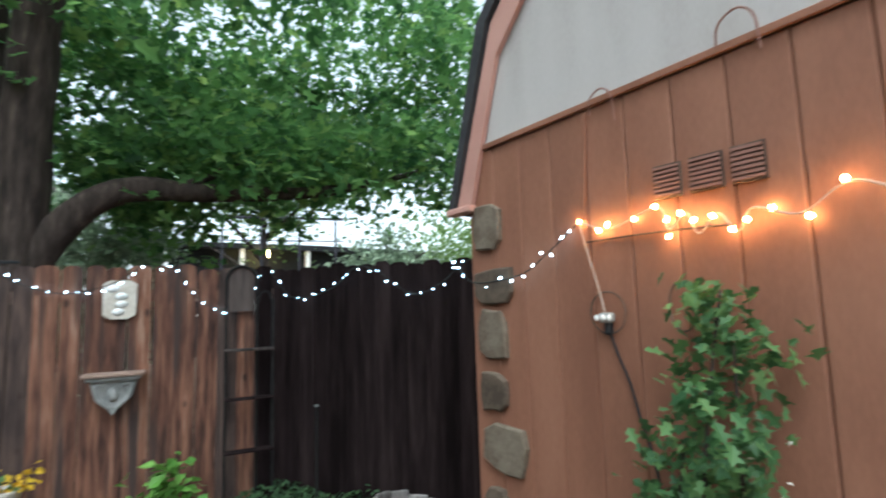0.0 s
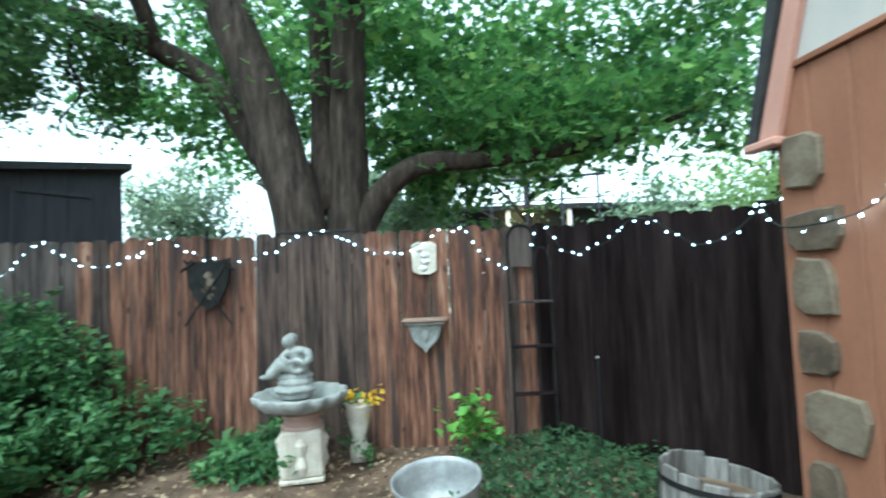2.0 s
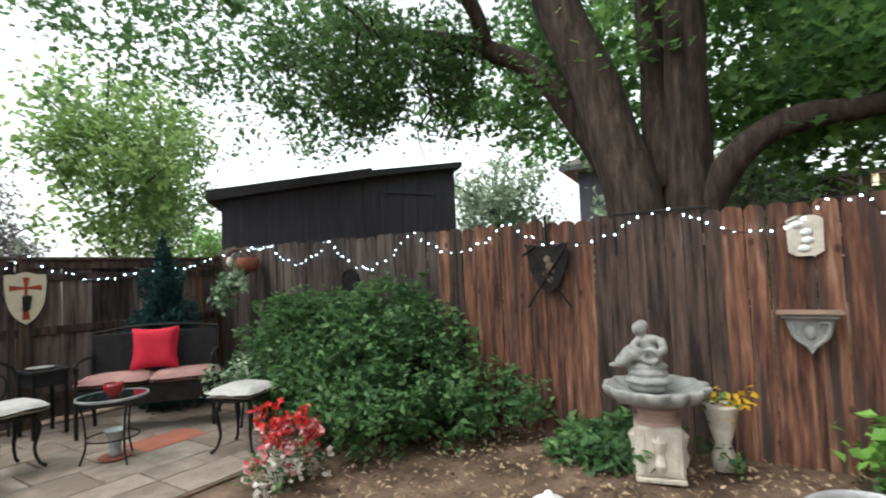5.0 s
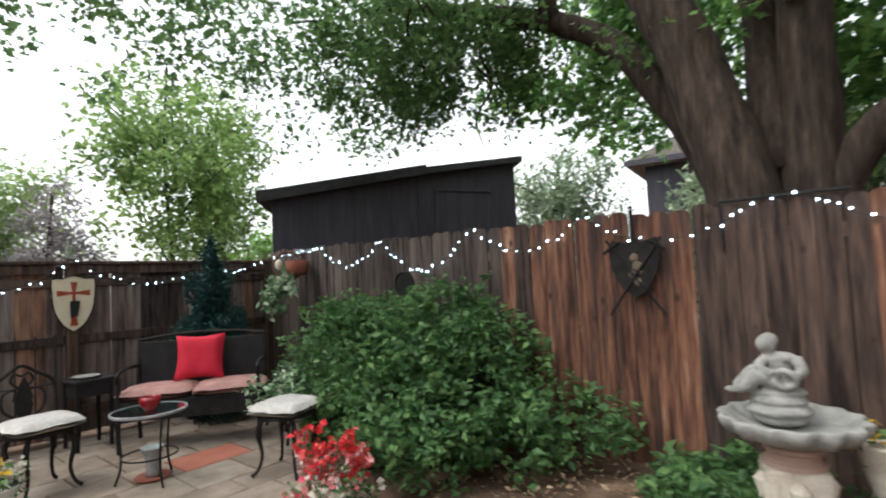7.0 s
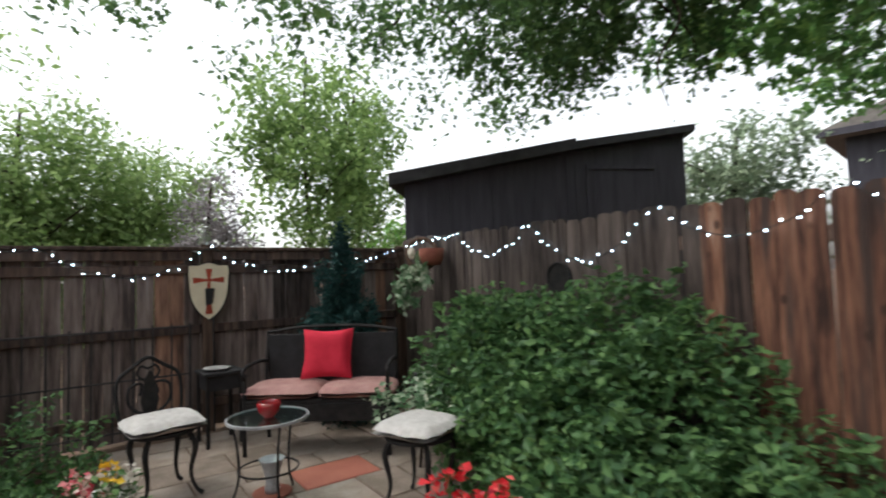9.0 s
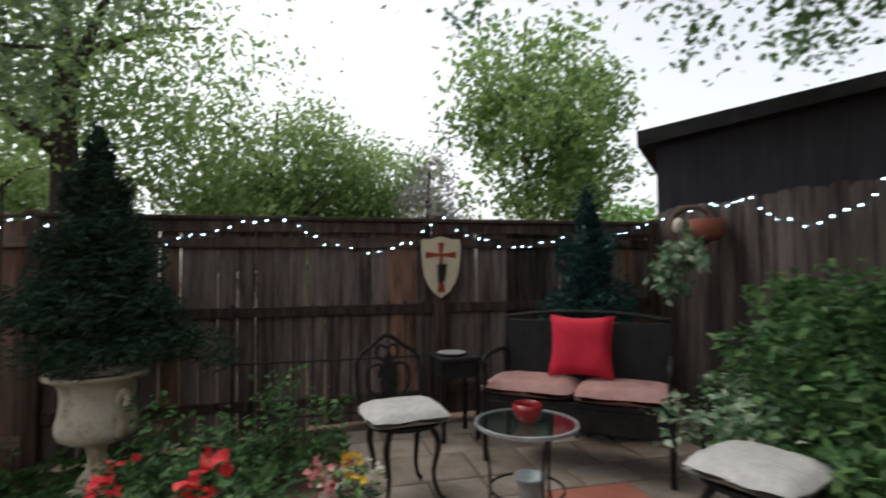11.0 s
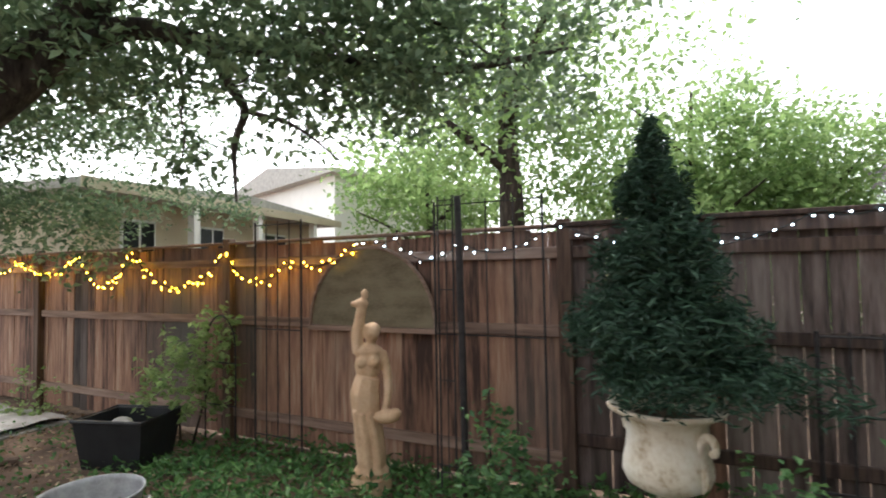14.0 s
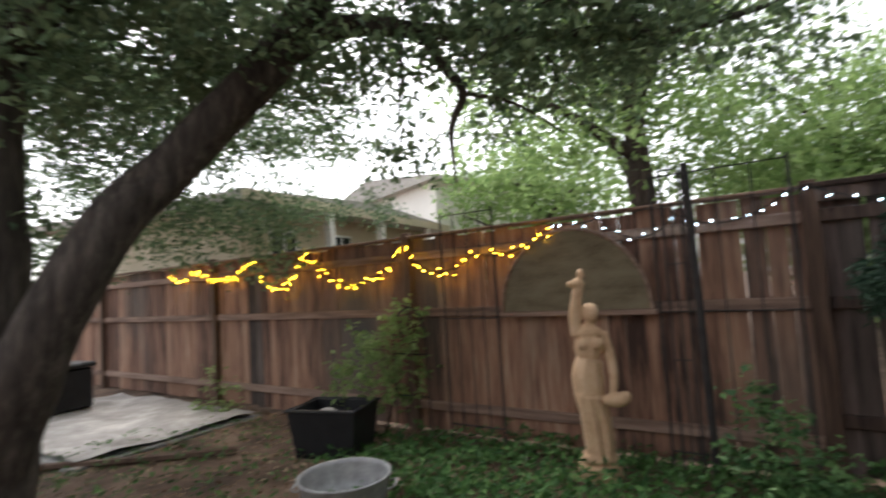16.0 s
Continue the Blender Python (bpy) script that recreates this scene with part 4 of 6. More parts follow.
def building(name, label, loc, rz, size, wall, roof_h, windows, posts=(), roof="shingle"):
    w, d, h = size
    b = thing(name, loc, label, "house", rz=rz)
    part("wall", bm_box((0, 0, -0.3), (w, d, h)), wall, b)
    part("roof", bm_slab([(-0.5, h), (w + 0.5, h), (w + 0.5, h + 0.14), (w * 0.5, h + roof_h), (-0.5, h + 0.14)], d + 1.0, at=-0.6), roof, b)
    part("fascia", bm_box((-0.52, -0.64, h - 0.02), (w + 0.52, -0.605, h + 0.15)), wall, b)
    for x, z, ww, hh in windows:
        f = part("window", bm_box((x, -0.04, z), (x + ww, -0.004, z + hh), 0.01), "white", b)
        part("pane", bm_box((x + 0.05, -0.05, z + 0.05), (x + ww - 0.05, -0.042, z + hh - 0.05)), "dim", f)
        part("mullion", bm_box((x + ww / 2 - 0.02, -0.062, z + 0.05), (x + ww / 2 + 0.02, -0.052, z + hh - 0.05)), "white", f)
    for x in posts:
        part("porch_post", bm_box((x, -0.58, -0.3), (x + 0.14, -0.44, h)), "stucco", b)
    return b


building("neighbour_house", "beige neighbouring house with porch posts behind the rail fence", (-9.45, 5.3, 0), 98.6, (6.4, 5.0, 2.72), "beige", 0.35,
         ((0.6, 1.45, 0.7, 0.95), (2.3, 1.45, 0.7, 0.95), (4.3, 1.45, 0.9, 0.95)), (1.6, 3.4, 5.6), roof="shingle_pale")
building("neighbour_house", "tall white neighbouring house further away", (-9.2, 21.0, 0), 158, (9.0, 7.0, 4.75), "stucco", 0.9,
         ((1.0, 2.9, 0.9, 1.1), (2.6, 2.9, 0.9, 1.1), (5.0, 2.9, 0.9, 1.1)), roof="shingle_pale")
building("neighbour_house", "brown neighbouring house eave behind the great tree", (16.2, 3.5, 0), -82, (3.4, 6.0, 4.65), "shed", 0.95, ((1.2, 2.6, 0.9, 1.2),))
pg = building("neighbour_house", "dark neighbouring house with a lit porch lamp", (18.5, -1.6, 0), -82, (11.0, 5.0, 3.75), "black", 0.2, ((1.0, 1.4, 1.2, 0.9), (3.4, 1.4, 1.2, 0.9)), (0.4, 2.8, 5.2), roof="roof")
part("porch_lamp", bm_ball((3.6, -0.75, 3.55), (0.16, 0.16, 0.19), sub=2), "bulb_porch", pg, "glowing warm porch lamp")


t = thing("pergola", (10.9, -3.4, 0), "thin grey metal pergola frame beyond the cedar fence", "pergola", rz=-98)
for x in (0.0, 0.8, 1.6, 2.4):
    part("post", bm_box((x, -0.02, -0.1), (x + 0.05, 0.03, 3.5), 0.004), "shed", t)
part("beam", bm_box((-0.15, -0.03, 3.503), (2.6, 0.04, 3.56), 0.004), "shed", t)
part("beam", bm_box((-0.15, -0.028, 3.0), (2.6, -0.022, 3.03), 0.002), "shed", t)


# ---------------- birdbath and things by the cedar fence ----------------
def figure(name, shapes, mat, loc, label, voxel=0.014, rz=0.0):
    """A statue of balls and limbs melted into one plain shape."""
    bm = bmesh.new()
    for s in shapes:
        if s[0] == "ball":
            bm_ball(s[1], s[2], bm, 2)
        else:
            bm_tube(s[1], s[2], 8, bm)
    ob = single(name, bm, mat, loc, label, "statue", rz)
    r = ob.modifiers.new("melt", "REMESH")
    r.mode, r.voxel_size, r.use_smooth_shade = "VOXEL", voxel, True
    return ob


def birdbath():
    b = thing("birdbath", (2.82, -1.435, 0), "pale concrete birdbath with fluted bowl on a carved block", "birdbath", rz=14)
    bm = bm_box((-0.155, -0.155, 0.0), (0.155, 0.155, 0.035), 0.008)
    part("base_plate", bm, "limestone", b)
    part("pedestal_block", bm_box((-0.145, -0.145, 0.036), (0.145, 0.145, 0.36), 0.012), "limestone", b, "carved cream stone block")
    for k in range(4):
        m = pose(0, 0, 0, 0, 0, 90 * k)
        bm = bmesh.new()
        bm_box((-0.115, -0.152, 0.06), (-0.085, -0.144, 0.33), 0.003, bm)
        bm_box((0.085, -0.152, 0.06), (0.115, -0.144, 0.33), 0.003, bm)
        bm_lathe([(0.03, 0.0), (0.045, 0.05), (0.03, 0.12), (0.05, 0.2), (0.02, 0.24)], 8, bm, centre=(0, -0.142, 0.07))
        bm.transform(m)
        part("carved_panel", bm, "limestone", b)
    part("column", bm_lathe([(0.15, 0.361), (0.15, 0.385), (0.125, 0.4), (0.125, 0.43), (0.14, 0.44), (0.14, 0.46), (0.12, 0.475), (0.12, 0.505)], 28), "pinkstone", b, smooth=False)
    part("bowl", bm_lathe([(0.1, 0.485), (0.2, 0.492), (0.285, 0.52), (0.32, 0.56), (0.332, 0.6), (0.322, 0.614), (0.305, 0.606), (0.27, 0.572), (0.18, 0.548), (0.05, 0.54)], 96, wave=(14, 0.05, 2)), "concrete", b, smooth=True)
    cherub = figure("garden_statue", [
        ("ball", (0, 0, -0.01), (0.13, 0.15, 0.05)), ("ball", (0, 0, 0.04), (0.16, 0.19, 0.05)), ("ball", (0.0, 0.0, 0.1), (0.13, 0.16, 0.06)), ("ball", (0.01, 0.01, 0.15), (0.12, 0.17, 0.045)),
        ("tube", [(0.02, -0.03, 0.17), (0.02, -0.02, 0.27), (0.0, 0.01, 0.37)], [0.085, 0.08, 0.06]), ("ball", (0.0, -0.04, 0.36), (0.05, 0.085, 0.04)),
        ("ball", (-0.015, 0.04, 0.445), (0.055, 0.06, 0.062)), ("tube", [(0.0, 0.02, 0.37), (-0.01, 0.035, 0.42)], [0.04, 0.038]), ("ball", (0.02, 0.03, 0.465), (0.05, 0.055, 0.05)),
        ("tube", [(-0.03, -0.02, 0.2), (-0.09, 0.08, 0.25), (-0.09, 0.14, 0.2), (-0.08, 0.21, 0.16)], [0.055, 0.05, 0.042, 0.032]),
        ("tube", [(0.03, -0.02, 0.2), (-0.02, 0.1, 0.27), (-0.02, 0.17, 0.22), (-0.03, 0.22, 0.17)], [0.055, 0.05, 0.042, 0.032]), ("ball", (-0.07, 0.24, 0.155), (0.03, 0.045, 0.022)),
        ("tube", [(0.0, -0.11, 0.36), (-0.05, -0.14, 0.29), (-0.1, -0.09, 0.26)], [0.036, 0.034, 0.028]), ("tube", [(-0.01, 0.04, 0.36), (-0.08, 0.08, 0.31), (-0.11, 0.0, 0.27)], [0.034, 0.03, 0.025]),
        ("tube", [(-0.1 + 0.012 * math.sin(2 * a), -0.055 + 0.058 * math.cos(a), 0.245 + 0.05 * math.sin(a)) for a in np.linspace(0, 2 * math.pi, 10)], 0.02),
        ("tube", [(-0.06, -0.055, 0.245), (0.0, -0.08, 0.24)], [0.05, 0.03])],
        "concrete", (2.85, -1.385, 0.594), "grey seated cherub statue resting in the birdbath bowl", 0.009)
    cherub.scale = (0.86, 0.86, 0.86)


birdbath()


def flower_cluster(parent, name, centres, per, spread, size, mat):
    return part(name, leaf_mesh(name, clumps(centres, per, spread), size, 0.0, 0.85, 0.9), mat, parent, kind="stuff")


t = thing("potted_flowers", (3.12, -1.79, 0), "small stone pot of yellow flowers behind the birdbath", "plant")
part("pot", bm_lathe([(0.07, 0.0), (0.075, 0.1), (0.05, 0.18), (0.085, 0.3), (0.11, 0.42), (0.12, 0.44), (0.1, 0.445), (0.06, 0.4)], 14), "limestone", t, smooth=True)
flower_cluster(t, "bloom", [(0, 0.02, 0.5), (-0.03, -0.1, 0.49), (-0.05, 0, 0.4)], 20, (0.045, 0.05, 0.03), 0.05, "petal_yellow")
flower_cluster(t, "leaves", [(0, 0, 0.45), (-0.06, 0.05, 0.2), (-0.06, -0.06, 0.1)], 26, (0.06, 0.06, 0.05), 0.05, "leaf_dark")

t = thing("young_plant", (3.12, -2.68, 0), "bright lime green young leafy plant in the mulch", "plant")
part("stems", bm_tube([(0, 0, 0), (0.01, 0.0, 0.2), (0, 0.02, 0.42)], [0.012, 0.009, 0.004], 5), "leaf_lime", t)
part("leaves", leaf_mesh("leaves", clumps([(0, 0, 0.12), (0, 0.05, 0.2), (0, -0.08, 0.22), (0, 0, 0.32), (0, 0.02, 0.42)], 26, (0.07, 0.09, 0.05)), 0.1, 0.1, 0.7, 0.5), "leaf_lime", t, kind="stuff")


def tub(label, loc, r, h, tilt=(0, 0)):
    t = thing("metal_tub", loc, label, "tub")
    t.matrix_basis = pose(*loc, tilt[0], tilt[1], 0)
    part("body", bm_lathe([(r * 0.8, 0.0), (r * 0.84, h * 0.3), (r * 0.87, h * 0.33), (r * 0.87, h * 0.38), (r * 0.92, h * 0.6), (r, h), (r * 1.03, h + 0.01), (r * 1.03, h + 0.022), (r * 0.985, h + 0.02), (r * 0.97, h - 0.01), (r * 0.9, h * 0.6), (r * 0.8, 0.05)], 32), "zinc", t, smooth=True)
    part("soil", bm_lathe([(r * 0.78, 0.052), (r * 0.8, 0.065), (0.01, 0.09)], 24), "litter", t)
    for a in (0, 180):
        bm = bm_tube([(r * 0.98, -0.08, h * 0.75), (r * 1.12, -0.06, h * 0.8), (r * 1.12, 0.06, h * 0.8), (r * 0.98, 0.08, h * 0.75)], 0.008, 5)
        bm.transform(pose(0, 0, 0, 0, 0, a + 30))
        part("handle", bm, "zinc", t)
    return t


tub("round galvanised washtub with dry leaves on the mulch", (2.03, -2.47, -0.005), 0.25, 0.27, (-3, -6))
tub("low galvanised tub upon the weedy ground", (-4.7, 2.72, ground_at(-4.7) - 0.01), 0.3, 0.24)

t = thing("barrel_planter", (1.98, -3.98, -0.01), "whitewashed grey half-barrel planter by the dark fence", "planter")
t.matrix_basis = pose(1.98, -3.98, -0.01, 5, 3, 0)
for k in range(14):
    a = 2 * math.pi * k / 14
    bm = bm_box((-0.06, -0.012, 0), (0.06, 0.012, 0.29 + 0.03 * math.sin(a + 0.6) + rng.uniform(-0.012, 0.012)), 0.006)
    bm.transform(pose(0.28 * math.cos(a), 0.28 * math.sin(a), 0, 0, 0, math.degrees(a) + 90))
    part("stave", bm, "stave", t)
for z in (0.07, 0.22):
    part("hoop", bm_lathe([(0.296, z), (0.3, z), (0.3, z + 0.03), (0.296, z + 0.03)], 24, ring=True), "iron", t)
part("soil", bm_lathe([(0.255, 0.1), (0.255, 0.17), (0.02, 0.2)], 20), "earth", t)

t = thing("garden_lantern", (1.58, -1.16, 0), "small white garden lantern with domed lid", "lantern")
part("body", bm_lathe([(0.07, 0.0), (0.08, 0.02), (0.075, 0.03), (0.075, 0.2), (0.08, 0.21)], 8), "white", t)
part("lid", bm_lathe([(0.115, 0.212), (0.115, 0.225), (0.08, 0.26), (0.03, 0.275), (0.02, 0.3), (0.005, 0.31)], 16), "white", t, smooth=True)
single("field_stone", bm_ball((0, 0, 0.03), (0.1, 0.13, 0.06)), "rust", (1.75, -1.6, 0), "pinkish rounded stone half sunk in mulch", "stone", smooth=True)


def wall_hung(name, label, category, y, z):
    """Something flat hung on the cedar fence; its local x runs along the fence, local -y faces the yard."""
    return thing(name, (3.405, y, z), label, category, rz=-90)


t = wall_hung("wall_plaque", "white relief plaque hung on the cedar fence", "plaque", -2.34, 1.43)
o = [(-0.1, 0.03), (-0.05, 0.0), (0.05, 0.0), (0.1, 0.03), (0.105, 0.25), (0.06, 0.275), (-0.06, 0.275), (-0.105, 0.25)]
bm = bm_slab(o, 0.025, at=-0.027)
part("tablet", bm, "limestone", t)
for k in range(4):
    part("relief", bm_ball((rng.uniform(-0.05, 0.05), -0.028, 0.05 + 0.055 * k), (0.045, 0.012, 0.03), sub=1), "white", t, smooth=True)

t = wall_hung("wall_shelf", "carved whitewashed corbel shelf on the cedar fence", "shelf", -2.33, 0.78)
part("shelf_board", bm_box((-0.185, -0.17, 0.262), (0.185, -0.003, 0.285), 0.005), "rail", t)
part("moulding", bm_box((-0.16, -0.145, 0.235), (0.16, -0.003, 0.26), 0.006), "concrete", t)
part("corbel", bm_slab([(-0.14, 0.234), (-0.11, 0.12), (-0.04, 0.06), (0, 0.0), (0.04, 0.06), (0.11, 0.12), (0.14, 0.234)][::-1], 0.1, at=-0.104), "concrete", t)
for s in (-1, 1):
    part("scroll", bm_tube([(0.02 * s, -0.108, 0.05), (0.09 * s, -0.11, 0.12), (0.1 * s, -0.11, 0.2), (0.05 * s, -0.11, 0.2), (0.06 * s, -0.11, 0.15)], [0.012, 0.016, 0.016, 0.012, 0.008], 6), "concrete", t)
part("mask", bm_ball((0, -0.11, 0.14), (0.035, 0.025, 0.05), sub=2), "concrete", t, smooth=True)

t = wall_hung("heraldic_crest", "dark metal shield crest with crossed swords on the fence", "crest", -0.49, 1.08)
part("shield", bm_slab([(0.0, 0.12), (0.1, 0.2), (0.17, 0.34), (0.19, 0.5), (0.16, 0.56), (0.06, 0.53), (0, 0.56), (-0.06, 0.53), (-0.16, 0.56), (-0.19, 0.5), (-0.17, 0.34), (-0.1, 0.2)], 0.025, at=-0.05), "iron", t)
for s in (-1, 1):
    w = part("sword", bm_tube([(0.2 * s, -0.056, 0.0), (-0.2 * s, -0.056, 0.56)], [0.009, 0.011], 5), "iron", t)
    part("hilt", bm_tube([(-0.17 * s - 0.06, -0.06, 0.5 - 0.04 * s), (-0.17 * s + 0.06, -0.06, 0.5 + 0.04 * s)], 0.012, 5), "iron", w)
part("spear", bm_tube([(-0.01, -0.03, 0.5), (-0.01, -0.03, 0.8)], [0.012, 0.014], 6), "iron", t)
for k, (x, z, r) in enumerate(((0, 0.42, 0.035), (0.02, 0.36, 0.04), (-0.02, 0.3, 0.035), (0.02, 0.24, 0.03), (0.05, 0.31, 0.02))):
    part("emblem", bm_ball((x, -0.052, z), (r, 0.012, r), sub=1), "flag", t, "tarnished brass emblem")

t = wall_hung("wall_disc", "dark round plate half hidden on the fence", "wall decoration", 1.9, 1.3)
part("plate", bm_tube([(0, -0.03, 0.08), (0, -0.005, 0.08)], [0.12, 0.13], 16), "iron", t)
part("rim", bm_tube([(0.12 * math.cos(a), -0.033, 0.08 + 0.12 * math.sin(a)) for a in np.linspace(0, 2 * math.pi, 13)], 0.012, 5, per=2), "iron", t)

single("metal_bar", bm_tube([(3.392, -1.07, 1.83), (3.392, -1.075, 1.5)], [0.009, 0.009], 6), "black", (0, 0, 0), "thin black upright bar of the fence gate", "bar")
single("metal_bar", bm_tube([(3.39, -1.07, 1.835), (3.39, -1.76, 1.83)], [0.011, 0.011], 6), "black", (0, 0, 0), "thin black bar fixed along the fence top", "bar")


def ladder_shelf():
    t = wall_hung("trellis_shelf", "dark round-topped garden trellis with little shelves", "trellis", -3.17, 0.0)
    arc = [(-0.02 + 0.11 * math.cos(a), -0.06, 1.7 + 0.11 * math.sin(a)) for a in np.linspace(0, math.pi, 9)]
    for x, top in ((-0.13, 1.7), (0.09, 1.7), (0.2, 1.55)):
        part("side_post", bm_tube([(x, -0.06 if x < 0.15 else -0.13, 0.0), (x, -0.06 if x < 0.15 else -0.13, top)], [0.011, 0.011], 6), "iron", t)
    part("arch", bm_tube(arc, 0.014, 6, per=2), "iron", t)
    part("arch_board", bm_slab([(-0.02 + (q[0] + 0.02) * 0.86, q[2] - 0.01) for q in arc] + [(-0.11, 1.46), (0.07, 1.46)], 0.015, at=-0.05), "greywood", t)
    part("hoop", bm_tube([(0.09, -0.07, 1.5), (0.12, -0.09, 1.6), (0.17, -0.12, 1.6), (0.2, -0.13, 1.5)], 0.007, 5), "iron", t)
    part("shelf", bm_box((-0.14, -0.17, 1.16), (0.21, -0.075, 1.178), 0.003), "greywood", t)
    # the two lower shelves are darkened with the same shade colour
    for z in (0.8, 0.42):
        part("shelf", bm_box((-0.14, -0.17, z), (0.21, -0.075, z + 0.014), 0.003), "shadewood", t)


ladder_shelf()
# added stake: its pale ball stands in for light through a hole in the boards
t = thing("garden_stake", (3.06, -3.66, 0), "added dark stake with a pale ball for a light speck on the corner fence", "garden stake")
part("stem", bm_tube([(0, 0, 0), (0.01, 0.0, 0.4), (0.0, 0.0, 0.73)], 0.009, 5), "iron", t)
part("finial", bm_ball((0, 0, 0.735), 0.013, sub=1), "concrete", t)


# ---------------- house wall details ----------------
def wire(label, name, pts_, r, mat, cat="wire"):
    return single(name, bm_tube([on_wall(x, z, o) for x, z, o in pts_], r, 5), mat, (0, 0, 0), label, cat)


wire("pale conduit running down the house wall", "conduit", [(0.84, 2.27, 0.012), (0.82, 2.0, 0.012), (0.8, 1.8, 0.012)], 0.008, "siding", "conduit")
for x, z, s in ((0.88, 2.24, 0.62), (1.42, 2.3, 0.7)):
    wire("dark bent wire loop over the trim", "wire_loop", [(x, z, 0.03), (x + 0.03 * s, z + 0.1 * s, 0.045), (x + 0.12 * s, z + 0.14 * s, 0.05), (x + 0.19 * s, z + 0.08 * s, 0.045), (x + 0.2 * s, z - 0.06, 0.03)], 0.004, "vent", "wire")
wire("pale cord hanging from the lamp string", "cord", [(0.79, 1.79, 0.03), (0.82, 1.67, 0.03), (0.87, 1.5, 0.03), (0.9, 1.4, 0.04)], 0.003, "cord", "cord")
t = thing("outlet_plug", on_wall(0.9, 1.36, 0.02), "clear plug cover with black plug on the house wall", "plug", rz=189)
part("cover", bm_box((-0.03, -0.03, 0.0), (0.03, 0.012, 0.04), 0.008), "concrete", t)
part("plug", bm_lathe([(0.012, -0.05), (0.018, -0.04), (0.018, -0.002)], 10), "black", t)
for k in range(3):
    part("prong_lamp", bm_ball((-0.03 + 0.03 * k, -0.035, 0.02), (0.012, 0.008, 0.014), sub=1), "white", t)
wire("black cable hanging down the house wall", "power_cable", [(0.9, 1.33, 0.02), (0.94, 1.22, 0.02), (0.98, 1.13, 0.02), (1.02, 0.98, 0.02), (1.07, 0.81, 0.02), (1.1, 0.4, 0.02), (1.1, 0.0, 0.03)], 0.006, "black", "cable")
wire("dark wire hoop on the house wall", "wire_hoop", [(0.9 + 0.085 * math.cos(a), 1.40 + 0.085 * math.sin(a), 0.02) for a in np.linspace(0, 6.283, 11)], 0.004, "post", "wire")
wire("dark wire hoop on the house wall", "wire_hoop", [(1.22 + 0.05 * math.cos(a), 1.42 + 0.09 * math.sin(a), 0.02) for a in np.linspace(0, 6.283, 11)], 0.004, "post", "wire")
wire("thin dark wire across the house wall", "wire", [(0.8, 1.70, 0.012), (1.1, 1.70, 0.012), (1.4, 1.69, 0.012)], 0.004, "post", "wire")

t = thing("climbing_vine", on_wall(1.32, 0.0, 0.1), "broad-leaved green vine climbing the house wall", "vine", rz=189)
vl = [[(0.0, -0.05, 0.0), (-0.02, -0.06, 0.5), (0.02, -0.06, 1.0), (0.1, -0.05, 1.47)], [(0.1, -0.05, 0.0), (0.12, -0.08, 0.6), (0.13, -0.06, 1.3)], [(-0.1, -0.05, 0.0), (-0.12, -0.08, 0.5), (-0.06, -0.06, 0.95)]]
for v in vl:
    part("stem", bm_tube(v, [0.01, 0.008, 0.004], 5), "bark", t)
cl = np.concatenate([along(vl[0], 34, 0.05), along(vl[1], 30, 0.06), along(vl[2], 22, 0.05), in_box((-0.18, -0.16, 0.05), (0.26, -0.02, 0.7), 16)])
part("leaves", leaf_mesh("leaves", clumps(cl, 16, (0.05, 0.04, 0.055)), 0.056, 0.9, 0.8, 0.5, lobed=True), "leaf_dark", t, kind="stuff")
part("blossoms", leaf_mesh("blossoms", clumps([(0.2, -0.12, 1.0), (0.25, -0.1, 0.9), (0.28, -0.1, 1.05)], 2, 0.015), 0.02, 0, 0.9, 0.9), "petal_white", t, kind="stuff")


# ---------------- sitting corner ----------------
def chair(label, loc, rz, back=True):
    c = thing("iron_chair" if back else "iron_stool", loc, label, "chair" if back else "stool", rz=rz)
    part("seat_ring", bm_lathe([(0.21, 0.425), (0.22, 0.425), (0.22, 0.445), (0.21, 0.445)], 20, ring=True), "iron", c)
    part("seat_plate", bm_lathe([(0.208, 0.43), (0.208, 0.442)], 20), "iron", c)
    for k in range(4):
        a = math.radians(45 + 90 * k)
        u = Vector((math.cos(a), math.sin(a), 0))
        pts_ = [u * 0.17 + Vector((0, 0, 0.425)), u * 0.22 + Vector((0, 0, 0.33)), u * 0.19 + Vector((0, 0, 0.16)), u * 0.22 + Vector((0, 0, 0.05)), u * 0.27 + Vector((0, 0, 0.006))]
        part("leg", bm_tube(pts_, [0.016, 0.02, 0.013, 0.011, 0.016], 7), "iron", c)
    if back:
        fr = [(-0.19, 0.2, 0.44), (-0.21, 0.23, 0.6), (-0.2, 0.26, 0.76), (-0.1, 0.28, 0.84), (0, 0.285, 0.9), (0.1, 0.28, 0.84), (0.2, 0.26, 0.76), (0.21, 0.23, 0.6), (0.19, 0.2, 0.44)]
        part("back_frame", bm_tube(fr, 0.014, 6), "iron", c)
        for s in (-1, 1):
            part("back_scroll", bm_tube([(0.03 * s, 0.22, 0.5), (0.13 * s, 0.24, 0.58), (0.13 * s, 0.25, 0.7), (0.05 * s, 0.26, 0.72), (0.06 * s, 0.255, 0.64)], 0.011, 5), "iron", c)
            part("back_scroll", bm_tube([(0.0, 0.26, 0.72), (0.07 * s, 0.27, 0.78), (0.05 * s, 0.275, 0.84), (0.0, 0.28, 0.82)], 0.01, 5), "iron", c)
        part("splat", bm_slab([(-0.03, 0.46), (0.03, 0.46), (0.06, 0.6), (0.03, 0.76), (0, 0.82), (-0.03, 0.76), (-0.06, 0.6)], 0.012, at=0.235), "iron", c)
    return c


